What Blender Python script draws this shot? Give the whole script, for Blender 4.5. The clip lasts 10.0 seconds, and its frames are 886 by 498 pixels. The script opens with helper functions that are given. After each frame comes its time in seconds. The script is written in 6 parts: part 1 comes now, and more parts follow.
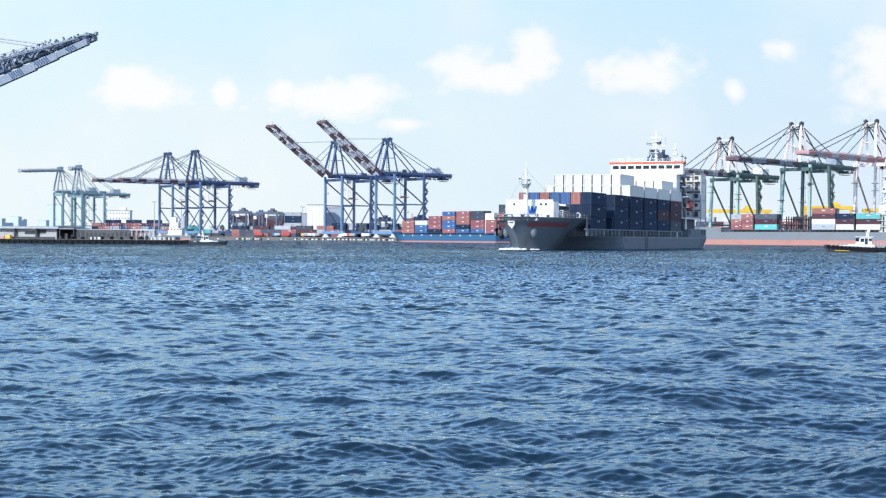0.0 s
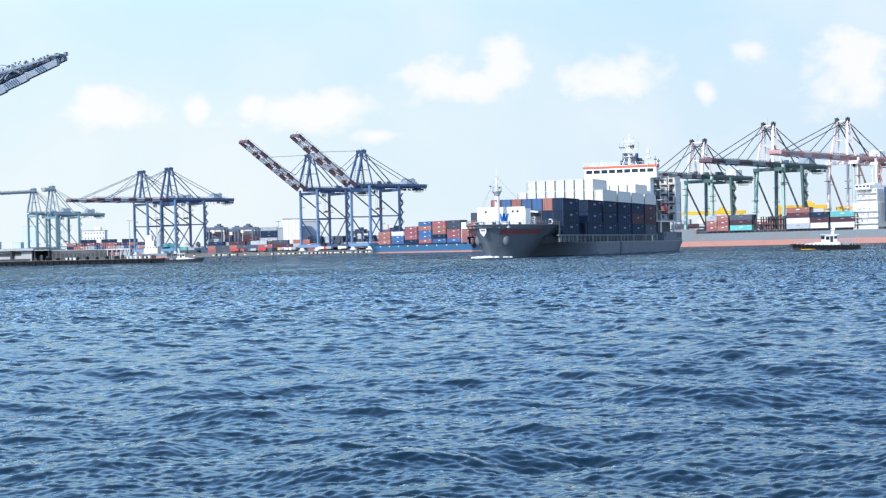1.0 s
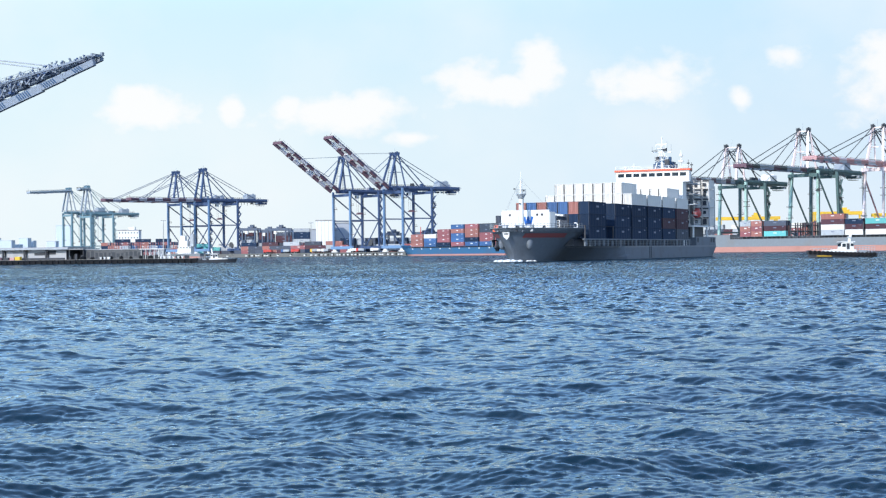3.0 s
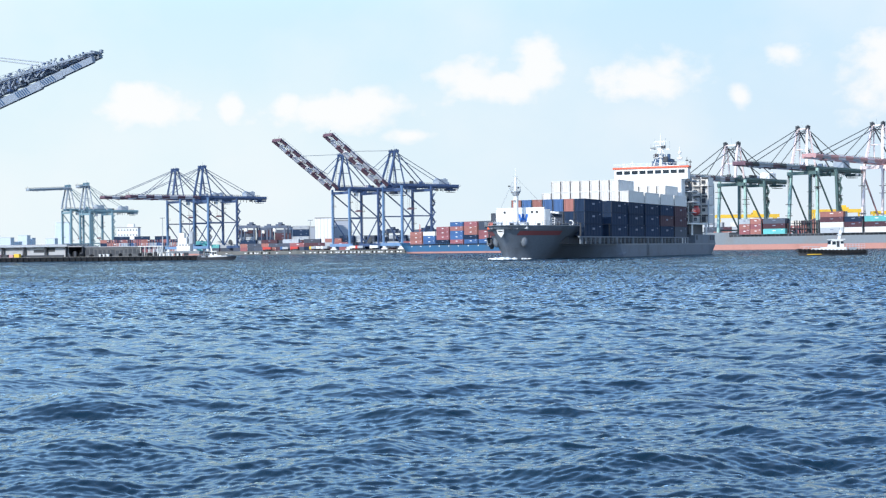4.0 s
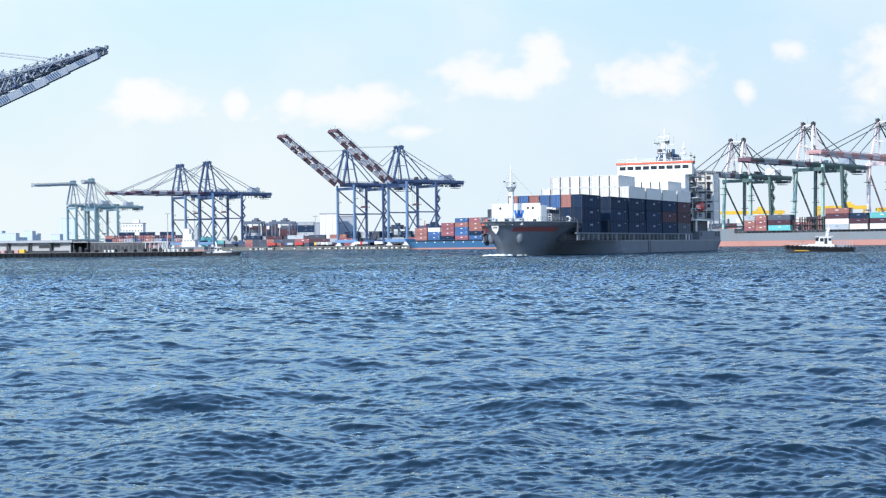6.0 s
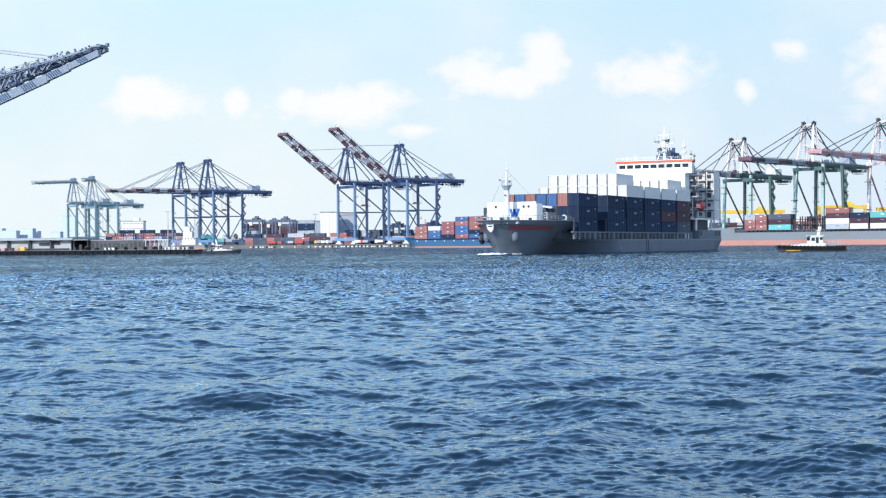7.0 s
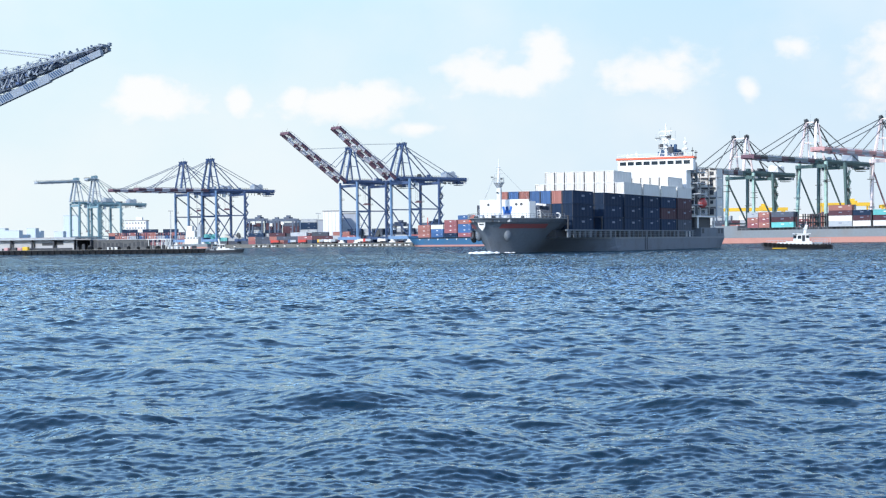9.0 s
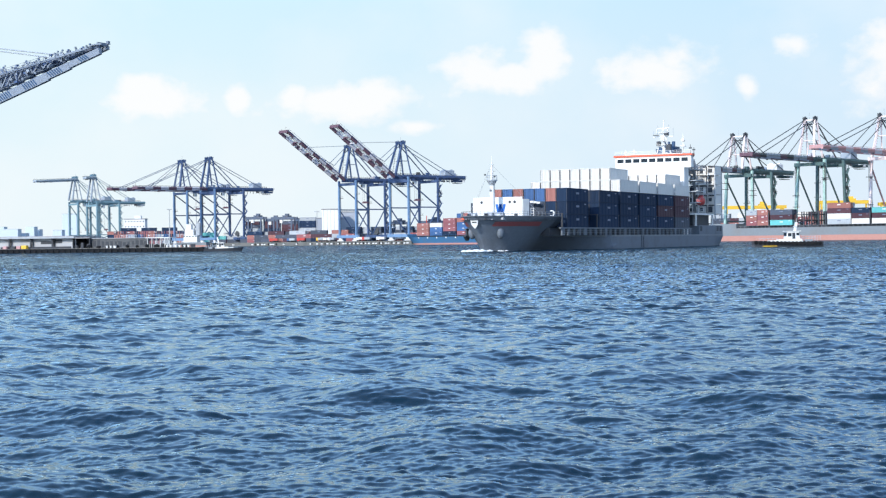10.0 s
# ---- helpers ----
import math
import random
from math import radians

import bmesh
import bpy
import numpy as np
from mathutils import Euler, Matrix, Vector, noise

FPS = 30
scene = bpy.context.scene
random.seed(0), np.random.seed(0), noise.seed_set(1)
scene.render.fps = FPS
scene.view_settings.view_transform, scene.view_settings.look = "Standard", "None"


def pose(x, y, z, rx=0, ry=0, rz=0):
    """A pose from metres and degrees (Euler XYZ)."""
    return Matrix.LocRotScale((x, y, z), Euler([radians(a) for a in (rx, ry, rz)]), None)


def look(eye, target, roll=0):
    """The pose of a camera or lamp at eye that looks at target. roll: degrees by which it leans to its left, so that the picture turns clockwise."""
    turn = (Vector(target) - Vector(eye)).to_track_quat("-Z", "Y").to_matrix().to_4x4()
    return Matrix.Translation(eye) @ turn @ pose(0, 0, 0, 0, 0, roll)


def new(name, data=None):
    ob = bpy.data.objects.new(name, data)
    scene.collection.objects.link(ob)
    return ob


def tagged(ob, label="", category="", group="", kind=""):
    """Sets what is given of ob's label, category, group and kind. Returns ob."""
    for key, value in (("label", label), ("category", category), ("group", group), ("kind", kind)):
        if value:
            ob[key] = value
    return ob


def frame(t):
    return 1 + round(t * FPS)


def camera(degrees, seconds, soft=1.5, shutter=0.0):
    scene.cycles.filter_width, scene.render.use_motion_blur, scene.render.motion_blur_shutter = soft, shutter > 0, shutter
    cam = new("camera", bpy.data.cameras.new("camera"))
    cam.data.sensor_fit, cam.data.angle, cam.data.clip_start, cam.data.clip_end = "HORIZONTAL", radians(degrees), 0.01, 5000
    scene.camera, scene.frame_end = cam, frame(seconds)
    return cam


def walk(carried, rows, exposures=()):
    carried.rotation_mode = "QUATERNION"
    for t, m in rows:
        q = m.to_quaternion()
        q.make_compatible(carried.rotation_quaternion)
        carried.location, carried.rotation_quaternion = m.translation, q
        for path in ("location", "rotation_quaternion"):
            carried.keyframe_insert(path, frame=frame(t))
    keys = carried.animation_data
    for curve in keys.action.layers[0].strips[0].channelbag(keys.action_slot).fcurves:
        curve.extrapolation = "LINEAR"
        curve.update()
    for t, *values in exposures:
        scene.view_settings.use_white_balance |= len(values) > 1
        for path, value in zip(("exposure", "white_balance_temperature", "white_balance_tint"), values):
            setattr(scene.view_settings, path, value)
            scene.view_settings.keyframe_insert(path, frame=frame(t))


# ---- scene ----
cam = camera(34.0, 10.0, soft=1.25, shutter=0.0)

# the camera stands two and a half metres above the water and only turns in the hand
CAM_ROWS = [
    (0.0, 89.573, -0.375, -0.432), (0.1, 89.503, 0.144, -0.250), (0.2, 89.465, 0.113, -0.452), (0.3, 89.420, 0.250, -0.996),
    (0.4, 89.435, 0.821, -0.927), (0.5, 89.410, 0.748, -0.593), (0.6, 89.473, 0.274, -0.450), (0.7, 89.502, -0.877, -0.642),
    (0.8, 89.553, -1.584, -1.253), (0.9, 89.780, -1.215, -1.540), (1.0, 89.958, 1.337, -1.351), (1.1, 90.018, 3.250, -0.155),
    (1.2, 90.038, 3.408, 0.317), (1.3, 89.989, 3.109, 0.289), (1.4, 89.956, 2.616, 0.265), (1.5, 89.927, 2.697, 0.271),
    (2.0, 89.959, 1.723, 0.179), (2.5, 90.110, 0.848, 0.003), (4.0, 89.995, 0.726, -0.108), (4.5, 89.931, 0.692, 0.203),
    (5.0, 89.874, 0.624, 0.073), (5.5, 89.861, 0.709, 0.081), (7.0, 89.786, 0.517, 0.095), (7.5, 89.772, 0.614, 0.098),
    (8.0, 89.764, 0.686, 0.203), (8.5, 89.740, 0.605, 0.257), (9.0, 89.730, 0.683, 0.203), (9.5, 89.696, 0.690, 0.137),
    (10.0, 89.656, 0.742, 0.157)]
walk(cam, [(t, pose(0, 0, 2.4, rx, ry, rz)) for t, rx, ry, rz in CAM_ROWS])

# ---- world and sun ----
SUN_EL, SUN_AZ = 28.0, 212.0          # degrees; azimuth clockwise from the view direction
scene.view_settings.exposure = 0.0
SKY_STRENGTH = 0.43
HAZE_LOW, HAZE_MID, HAZE_HIGH, CLOUD_WHITE = (0.84, 0.92, 0.975), (0.775, 0.905, 0.985), (0.66, 0.88, 1.01), (1.0, 1.0, 1.0)

world = bpy.data.worlds.new("harbour_sky")
scene.world = world
world.use_nodes = True


# fair-weather clouds: bearing, height over the horizon, half width, half height (as tangents)
CLOUDS = [(0.067, 0.1246, 0.021, 0.026), (0.022, 0.1156, 0.030, 0.020), (0.046, 0.1116, 0.030, 0.014), (0.146, 0.1146, 0.038, 0.017), (0.157, 0.1206, 0.020, 0.014),
          (0.243, 0.1316, 0.016, 0.011), (0.209, 0.1026, 0.009, 0.011), (-0.199, 0.0976, 0.043, 0.017), (-0.207, 0.1056, 0.022, 0.014), (-0.144, 0.1006, 0.011, 0.011),
          (-0.075, 0.0956, 0.057, 0.016), (-0.045, 0.1026, 0.022, 0.014), (-0.105, 0.0996, 0.018, 0.013), (0.310, 0.1186, 0.036, 0.030), (-0.020, 0.0786, 0.020, 0.006)]


def build_sky():
    """A hazy summer sky: clear air above, white haze to the horizon and broken cumulus low over the harbour."""
    nt = world.node_tree
    n, l = nt.nodes, nt.links
    n.clear()

    def math_node(op, a, b=None, clamp=False):
        m = n.new("ShaderNodeMath")
        m.operation, m.use_clamp = op, clamp
        for i, v in enumerate((a, b)):
            if v is None:
                continue
            if isinstance(v, (int, float)):
                m.inputs[i].default_value = v
            else:
                l.new(v, m.inputs[i])
        return m.outputs[0]

    out = n.new("ShaderNodeOutputWorld")
    bg = n.new("ShaderNodeBackground")
    sky = n.new("ShaderNodeTexSky")
    sky.sky_type = "NISHITA"
    sky.sun_disc = False
    sky.sun_elevation, sky.sun_rotation = radians(SUN_EL), radians(SUN_AZ)
    sky.air_density, sky.dust_density, sky.ozone_density = 1.0, 0.15, 3.0
    co = n.new("ShaderNodeTexCoord")
    sep = n.new("ShaderNodeSeparateXYZ")
    l.new(co.outputs["Generated"], sep.inputs[0])
    # haze that thins with height
    ramp = n.new("ShaderNodeValToRGB")
    cr = ramp.color_ramp
    cr.elements[0].position, cr.elements[0].color = 0.0, (*HAZE_LOW, 1)
    cr.elements[1].position, cr.elements[1].color = 0.175, (*HAZE_HIGH, 1)
    e = cr.elements.new(0.085)
    e.color = (*HAZE_MID, 1)
    l.new(sep.outputs[2], ramp.inputs[0])
    thin = n.new("ShaderNodeMapRange")
    thin.interpolation_type = "SMOOTHSTEP"
    thin.inputs[1].default_value, thin.inputs[2].default_value, thin.inputs[3].default_value, thin.inputs[4].default_value = 0.155, 0.33, 1.0, 0.0
    l.new(sep.outputs[2], thin.inputs[0])
    clear = n.new("ShaderNodeVectorMath")
    clear.operation = "SCALE"
    clear.inputs[3].default_value = SKY_STRENGTH
    l.new(sky.outputs[0], clear.inputs[0])
    base = n.new("ShaderNodeMix")
    base.data_type = "RGBA"
    l.new(thin.outputs[0], base.inputs[0])
    l.new(ramp.outputs[0], base.inputs[7])
    # the air is whiter towards the sun's side and bluer away from it
    side = n.new("ShaderNodeMapRange")
    side.interpolation_type = "SMOOTHSTEP"
    side.inputs[1].default_value, side.inputs[2].default_value = -0.25, 0.35
    l.new(sep.outputs[0], side.inputs[0])
    glow = n.new("ShaderNodeMapRange")
    glow.interpolation_type = "SMOOTHSTEP"
    for i, v in enumerate((-0.40, 0.40, 1.25, 0.72)):
        glow.inputs[i + 1].default_value = v
    l.new(sep.outputs[0], glow.inputs[0])
    shaded = n.new("ShaderNodeVectorMath")
    shaded.operation = "SCALE"
    l.new(clear.outputs[0], shaded.inputs[0])
    l.new(glow.outputs[0], shaded.inputs[3])
    l.new(shaded.outputs[0], base.inputs[6])
    tone = n.new("ShaderNodeMix")
    tone.data_type = "RGBA"
    tone.inputs[6].default_value, tone.inputs[7].default_value = (0.995, 1.02, 1.005, 1), (0.87, 0.93, 1.0, 1)
    l.new(side.outputs[0], tone.inputs[0])
    toned = n.new("ShaderNodeMix")
    toned.data_type, toned.blend_type = "RGBA", "MULTIPLY"
    toned.inputs[0].default_value = 1.0
    l.new(base.outputs[2], toned.inputs[6])
    l.new(tone.outputs[2], toned.inputs[7])
    # clouds
    u = math_node("DIVIDE", sep.outputs[0], sep.outputs[1])
    v = math_node("DIVIDE", sep.outputs[2], math_node("ABSOLUTE", sep.outputs[1]))
    flat = n.new("ShaderNodeCombineXYZ")
    l.new(u, flat.inputs[0])
    l.new(math_node("MULTIPLY", v, 1.3), flat.inputs[1])
    total = None
    for cx, cz, rx, rz in CLOUDS:
        du = math_node("MULTIPLY", math_node("SUBTRACT", u, cx), 1.0 / rx)
        dv = math_node("MULTIPLY", math_node("SUBTRACT", v, cz), 0.98 / rz)
        d2 = math_node("ADD", math_node("MULTIPLY", du, du), math_node("MULTIPLY", dv, dv))
        g = math_node("SUBTRACT", 1.0, math_node("MULTIPLY", math_node("SQRT", d2), 0.62))
        total = g if total is None else math_node("MAXIMUM", total, g)
    total = math_node("MAXIMUM", total, -0.5)
    puff = n.new("ShaderNodeTexNoise")
    puff.inputs["Scale"].default_value, puff.inputs["Detail"].default_value, puff.inputs["Roughness"].default_value = 30, 8, 0.54
    l.new(flat.outputs[0], puff.inputs["Vector"])
    shaped = math_node("ADD", total, math_node("MULTIPLY", math_node("SUBTRACT", puff.outputs[0], 0.5), 1.5))
    soft = n.new("ShaderNodeMapRange")
    soft.interpolation_type = "SMOOTHSTEP"
    soft.inputs[1].default_value, soft.inputs[2].default_value = 0.28, 0.80
    l.new(shaped, soft.inputs[0])
    # thin veil between the clouds
    veil = n.new("ShaderNodeTexNoise")
    veil.inputs["Scale"].default_value, veil.inputs["Detail"].default_value = 7, 6
    l.new(flat.outputs[0], veil.inputs["Vector"])
    veil_m = n.new("ShaderNodeMapRange")
    veil_m.inputs[1].default_value, veil_m.inputs[2].default_value, veil_m.inputs[4].default_value = 0.42, 0.75, 0.45
    l.new(veil.outputs[0], veil_m.inputs[0])
    cover = math_node("MAXIMUM", math_node("MULTIPLY", soft.outputs[0], 0.9), veil_m.outputs[0])
    cloudy = n.new("ShaderNodeMix")
    cloudy.data_type = "RGBA"
    cloudy.inputs[7].default_value = (*CLOUD_WHITE, 1)
    l.new(cover, cloudy.inputs[0])
    l.new(toned.outputs[2], cloudy.inputs[6])
    l.new(cloudy.outputs[2], bg.inputs[0])
    l.new(bg.outputs[0], out.inputs[0])


build_sky()

sun_data = bpy.data.lights.new("sun", "SUN")
sun_data.energy, sun_data.angle, sun_data.color = 3.9, radians(0.53), (1.0, 0.95, 0.87)
sun = new("sun", sun_data)
_d = Vector((math.sin(radians(SUN_AZ)) * math.cos(radians(SUN_EL)), math.cos(radians(SUN_AZ)) * math.cos(radians(SUN_EL)), math.sin(radians(SUN_EL))))
sun.matrix_world = look(_d * 500, (0, 0, 0))


# ---- materials ----
def paint(name, color, rough=0.5, metal=0.0, vary=0.15, scale=0.6, grime=0.2, grime_color=(0.12, 0.09, 0.07), bump=0.0, per_object=0.0):
    """Weathered surface: a base colour with broad stains, fine grain and a little relief."""
    m = bpy.data.materials.new(name)
    m.use_nodes = True
    nt = m.node_tree
    n, l = nt.nodes, nt.links
    b = n["Principled BSDF"]
    b.inputs["Roughness"].default_value, b.inputs["Metallic"].default_value = rough, metal
    b.inputs["Specular IOR Level"].default_value = 0.3 if rough > 0.2 else 0.5
    co = n.new("ShaderNodeTexCoord")
    broad = n.new("ShaderNodeTexNoise")
    broad.inputs["Scale"].default_value, broad.inputs["Detail"].default_value = scale, 5
    l.new(co.outputs["Object"], broad.inputs["Vector"])
    fine = n.new("ShaderNodeTexNoise")
    fine.inputs["Scale"].default_value, fine.inputs["Detail"].default_value = scale * 9, 4
    l.new(co.outputs["Object"], fine.inputs["Vector"])
    light = n.new("ShaderNodeMix")
    light.data_type = "RGBA"
    light.inputs[6].default_value = (*[c * (1 - vary) for c in color], 1)
    light.inputs[7].default_value = (*[min(1, c * (1 + vary)) for c in color], 1)
    l.new(fine.outputs[0], light.inputs[0])
    ramp = n.new("ShaderNodeValToRGB")
    ramp.color_ramp.elements[0].position, ramp.color_ramp.elements[1].position = 0.52, 0.75
    ramp.color_ramp.elements[0].color, ramp.color_ramp.elements[1].color = (0, 0, 0, 1), (grime, grime, grime, 1)
    l.new(broad.outputs[0], ramp.inputs[0])
    dirt = n.new("ShaderNodeMix")
    dirt.data_type = "RGBA"
    dirt.inputs[7].default_value = (*grime_color, 1)
    l.new(ramp.outputs[0], dirt.inputs[0])
    l.new(light.outputs[2], dirt.inputs[6])
    last = dirt.outputs[2]
    if per_object:
        info = n.new("ShaderNodeObjectInfo")
        hsv = n.new("ShaderNodeHueSaturation")
        mp = n.new("ShaderNodeMapRange")
        mp.inputs[3].default_value, mp.inputs[4].default_value = 1 - per_object, 1 + per_object
        l.new(info.outputs["Random"], mp.inputs[0])
        l.new(mp.outputs[0], hsv.inputs["Value"])
        l.new(last, hsv.inputs["Color"])
        last = hsv.outputs[0]
    l.new(last, b.inputs["Base Color"])
    if bump:
        bp = n.new("ShaderNodeBump")
        bp.inputs["Strength"].default_value, bp.inputs["Distance"].default_value = 0.6, bump
        l.new(fine.outputs[0], bp.inputs["Height"])
        l.new(bp.outputs[0], b.inputs["Normal"])
    return m


def water_material():
    """Dark sea water under a rippled, glossy skin."""
    m = bpy.data.materials.new("harbour_water")
    m.use_nodes = True
    nt = m.node_tree
    n, l = nt.nodes, nt.links
    n.clear()
    out = n.new("ShaderNodeOutputMaterial")
    body = n.new("ShaderNodeBsdfDiffuse")
    skin = n.new("ShaderNodeBsdfGlossy")
    # reflections are tinted bluish here by colour, beyond what the sky gives
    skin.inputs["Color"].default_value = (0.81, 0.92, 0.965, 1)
    skin.inputs["Roughness"].default_value = 0.045
    fres = n.new("ShaderNodeFresnel")
    fres.inputs["IOR"].default_value = 1.34
    mixs = n.new("ShaderNodeMixShader")
    co = n.new("ShaderNodeTexCoord")
    tint = n.new("ShaderNodeTexNoise")
    tint.inputs["Scale"].default_value, tint.inputs["Detail"].default_value = 0.08, 4
    l.new(co.outputs["Object"], tint.inputs["Vector"])
    mix = n.new("ShaderNodeMix")
    mix.data_type = "RGBA"
    mix.inputs[6].default_value, mix.inputs[7].default_value = (0.0022, 0.013, 0.031, 1), (0.0045, 0.021, 0.031, 1)
    l.new(tint.outputs[0], mix.inputs[0])
    l.new(mix.outputs[2], body.inputs["Color"])
    mp = n.new("ShaderNodeMapping")
    mp.inputs["Scale"].default_value = (0.24, 1.0, 1.0)
    mp.inputs["Rotation"].default_value = (0, 0, radians(4))
    l.new(co.outputs["Object"], mp.inputs["Vector"])
    # the open fairway is rougher than the lee of the near shore
    plan = n.new("ShaderNodeSeparateXYZ")
    l.new(co.outputs["Object"], plan.inputs[0])
    rough_sea = n.new("ShaderNodeMapRange")
    for i, v in ((1, 35.0), (2, 150.0), (3, 0.7), (4, 13.0)):
        rough_sea.inputs[i].default_value = v
    l.new(plan.outputs[1], rough_sea.inputs[0])
    # cat's paws: gusts roughen the surface in patches
    gust = n.new("ShaderNodeTexNoise")
    gust.inputs["Scale"].default_value, gust.inputs["Detail"].default_value, gust.inputs["Roughness"].default_value = 0.045, 8, 0.66
    l.new(co.outputs["Object"], gust.inputs["Vector"])
    gust_m = n.new("ShaderNodeMapRange")
    for i, v in ((1, 0.32), (2, 0.68), (3, 0.35), (4, 1.6)):
        gust_m.inputs[i].default_value = v
    l.new(gust.outputs[0], gust_m.inputs[0])
    sea = n.new("ShaderNodeMath")
    sea.operation = "MULTIPLY"
    l.new(rough_sea.outputs[0], sea.inputs[0])
    l.new(gust_m.outputs[0], sea.inputs[1])
    normal = None
    for scale, detail, depth in ((6.0, 1, 0.016), (14.0, 0, 0.0035)):
        rip = n.new("ShaderNodeTexNoise")
        rip.inputs["Scale"].default_value, rip.inputs["Detail"].default_value, rip.inputs["Roughness"].default_value = scale, detail, 0.62
        l.new(mp.outputs[0], rip.inputs["Vector"])
        bp = n.new("ShaderNodeBump")
        bp.inputs["Strength"].default_value = 1.0
        rise = n.new("ShaderNodeMath")
        rise.operation = "MULTIPLY"
        rise.inputs[1].default_value = depth
        l.new(sea.outputs[0], rise.inputs[0])
        l.new(rise.outputs[0], bp.inputs["Distance"])
        l.new(rip.outputs[0], bp.inputs["Height"])
        if normal:
            l.new(normal, bp.inputs["Normal"])
        normal = bp.outputs[0]
    for node in (body, skin, fres):
        l.new(normal, node.inputs["Normal"])
    l.new(fres.outputs[0], mixs.inputs[0])
    l.new(body.outputs[0], mixs.inputs[1])
    l.new(skin.outputs[0], mixs.inputs[2])
    l.new(mixs.outputs[0], out.inputs["Surface"])
    return m


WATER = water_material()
WHITE = paint("white_paint", (0.74, 0.74, 0.72), 0.45, vary=0.04, scale=0.4, grime=0.18, grime_color=(0.45, 0.36, 0.28))
WHITE_BOX = paint("white_container_paint", (0.66, 0.645, 0.61), 0.45, vary=0.05, scale=0.5, grime=0.15, grime_color=(0.45, 0.40, 0.35), per_object=0.05)
HULL_GREY = paint("grey_hull_paint", (0.140, 0.166, 0.200), 0.6, vary=0.16, scale=0.25, grime=0.55, grime_color=(0.10, 0.10, 0.11), bump=0.01)
HULL_LIGHT = paint("light_grey_hull_paint", (0.19, 0.215, 0.235), 0.55, vary=0.12, scale=0.1, grime=0.4, grime_color=(0.20, 0.17, 0.15))
HULL_RED = paint("red_antifouling", (0.44, 0.22, 0.18), 0.6, vary=0.15, scale=0.15, grime=0.35, grime_color=(0.30, 0.14, 0.10))
HULL_BLUE = paint("blue_hull_paint", (0.035, 0.12, 0.23), 0.5, vary=0.12, scale=0.15, grime=0.25)
ORANGE = paint("orange_paint", (0.62, 0.12, 0.065), 0.5, vary=0.08, grime=0.15)
RED = paint("red_paint", (0.50, 0.06, 0.05), 0.5, vary=0.10, grime=0.2)
FADED_RED = paint("faded_red_stripe", (0.26, 0.075, 0.075), 0.55, vary=0.2, scale=0.8, grime=0.5, grime_color=(0.12, 0.09, 0.10))
LOGO_BLUE = paint("logo_blue_paint", (0.02, 0.13, 0.45), 0.4, vary=0.05, grime=0.05)
DARK = paint("dark_steel", (0.045, 0.05, 0.06), 0.6, vary=0.2, grime=0.2)
STEEL = paint("galvanised_steel", (0.40, 0.43, 0.46), 0.5, 0.3, vary=0.12, grime=0.2)
GLASS = paint("dark_window_glass", (0.02, 0.03, 0.04), 0.08, vary=0.1, grime=0.0)
RUBBER = paint("black_rubber", (0.007, 0.008, 0.010), 0.9, vary=0.2, grime=0.1)
FUNNEL = paint("blue_funnel_paint", (0.03, 0.07, 0.14), 0.5, grime=0.1)
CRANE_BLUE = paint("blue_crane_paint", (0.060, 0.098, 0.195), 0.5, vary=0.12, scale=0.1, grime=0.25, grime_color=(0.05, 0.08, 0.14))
# lit copy of the crane blue: sunlight painted onto waterside steel
CRANE_BLUE_LIT = paint("lit_blue_crane_paint", (0.155, 0.26, 0.42), 0.5, vary=0.1, scale=0.1, grime=0.2)
CRANE_MAROON = paint("maroon_crane_paint", (0.15, 0.085, 0.11), 0.55, vary=0.12, scale=0.2)
CRANE_PALE = paint("pale_crane_paint", (0.58, 0.575, 0.62), 0.5, vary=0.08, scale=0.2)
CRANE_TEAL = paint("teal_crane_paint", (0.17, 0.28, 0.33), 0.5, vary=0.12, scale=0.1, grime=0.2)
CRANE_PINK = paint("faded_red_crane_paint", (0.50, 0.29, 0.29), 0.55, vary=0.14, scale=0.15, grime=0.2)
CRANE_PINKISH = paint("pale_pink_crane_paint", (0.80, 0.68, 0.66), 0.55, vary=0.12, scale=0.15, grime=0.25, grime_color=(0.55, 0.3, 0.28))
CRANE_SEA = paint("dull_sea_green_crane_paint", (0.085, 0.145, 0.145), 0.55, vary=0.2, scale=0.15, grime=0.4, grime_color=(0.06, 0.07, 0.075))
# the sunlit look of the green cranes' waterside legs, put into the paint
CRANE_MINT_LIT = paint("sunlit_mint_crane_paint", (0.34, 0.50, 0.45), 0.55, vary=0.16, scale=0.15, grime=0.35, grime_color=(0.16, 0.20, 0.18))
CRANE_DARK = paint("dark_crane_steel", (0.075, 0.08, 0.085), 0.6, vary=0.3, scale=0.4, grime=0.3)
CRANE_GREY = paint("grey_crane_paint", (0.32, 0.37, 0.43), 0.5, vary=0.12, scale=0.2, grime=0.25)
DOCK_GREY = paint("blue_grey_crane_paint", (0.20, 0.235, 0.285), 0.6, vary=0.2, scale=0.4, grime=0.35, grime_color=(0.12, 0.14, 0.18))
YARD_STEEL = paint("worn_blue_grey_yard_steel", (0.085, 0.11, 0.16), 0.6, vary=0.25, scale=0.3, grime=0.4)
YELLOW = paint("yellow_paint", (0.72, 0.46, 0.05), 0.5, vary=0.1, scale=0.2, grime=0.2)
CONCRETE = paint("quay_concrete", (0.33, 0.32, 0.30), 0.9, vary=0.15, scale=0.25, grime=0.5, grime_color=(0.10, 0.10, 0.09), bump=0.02)
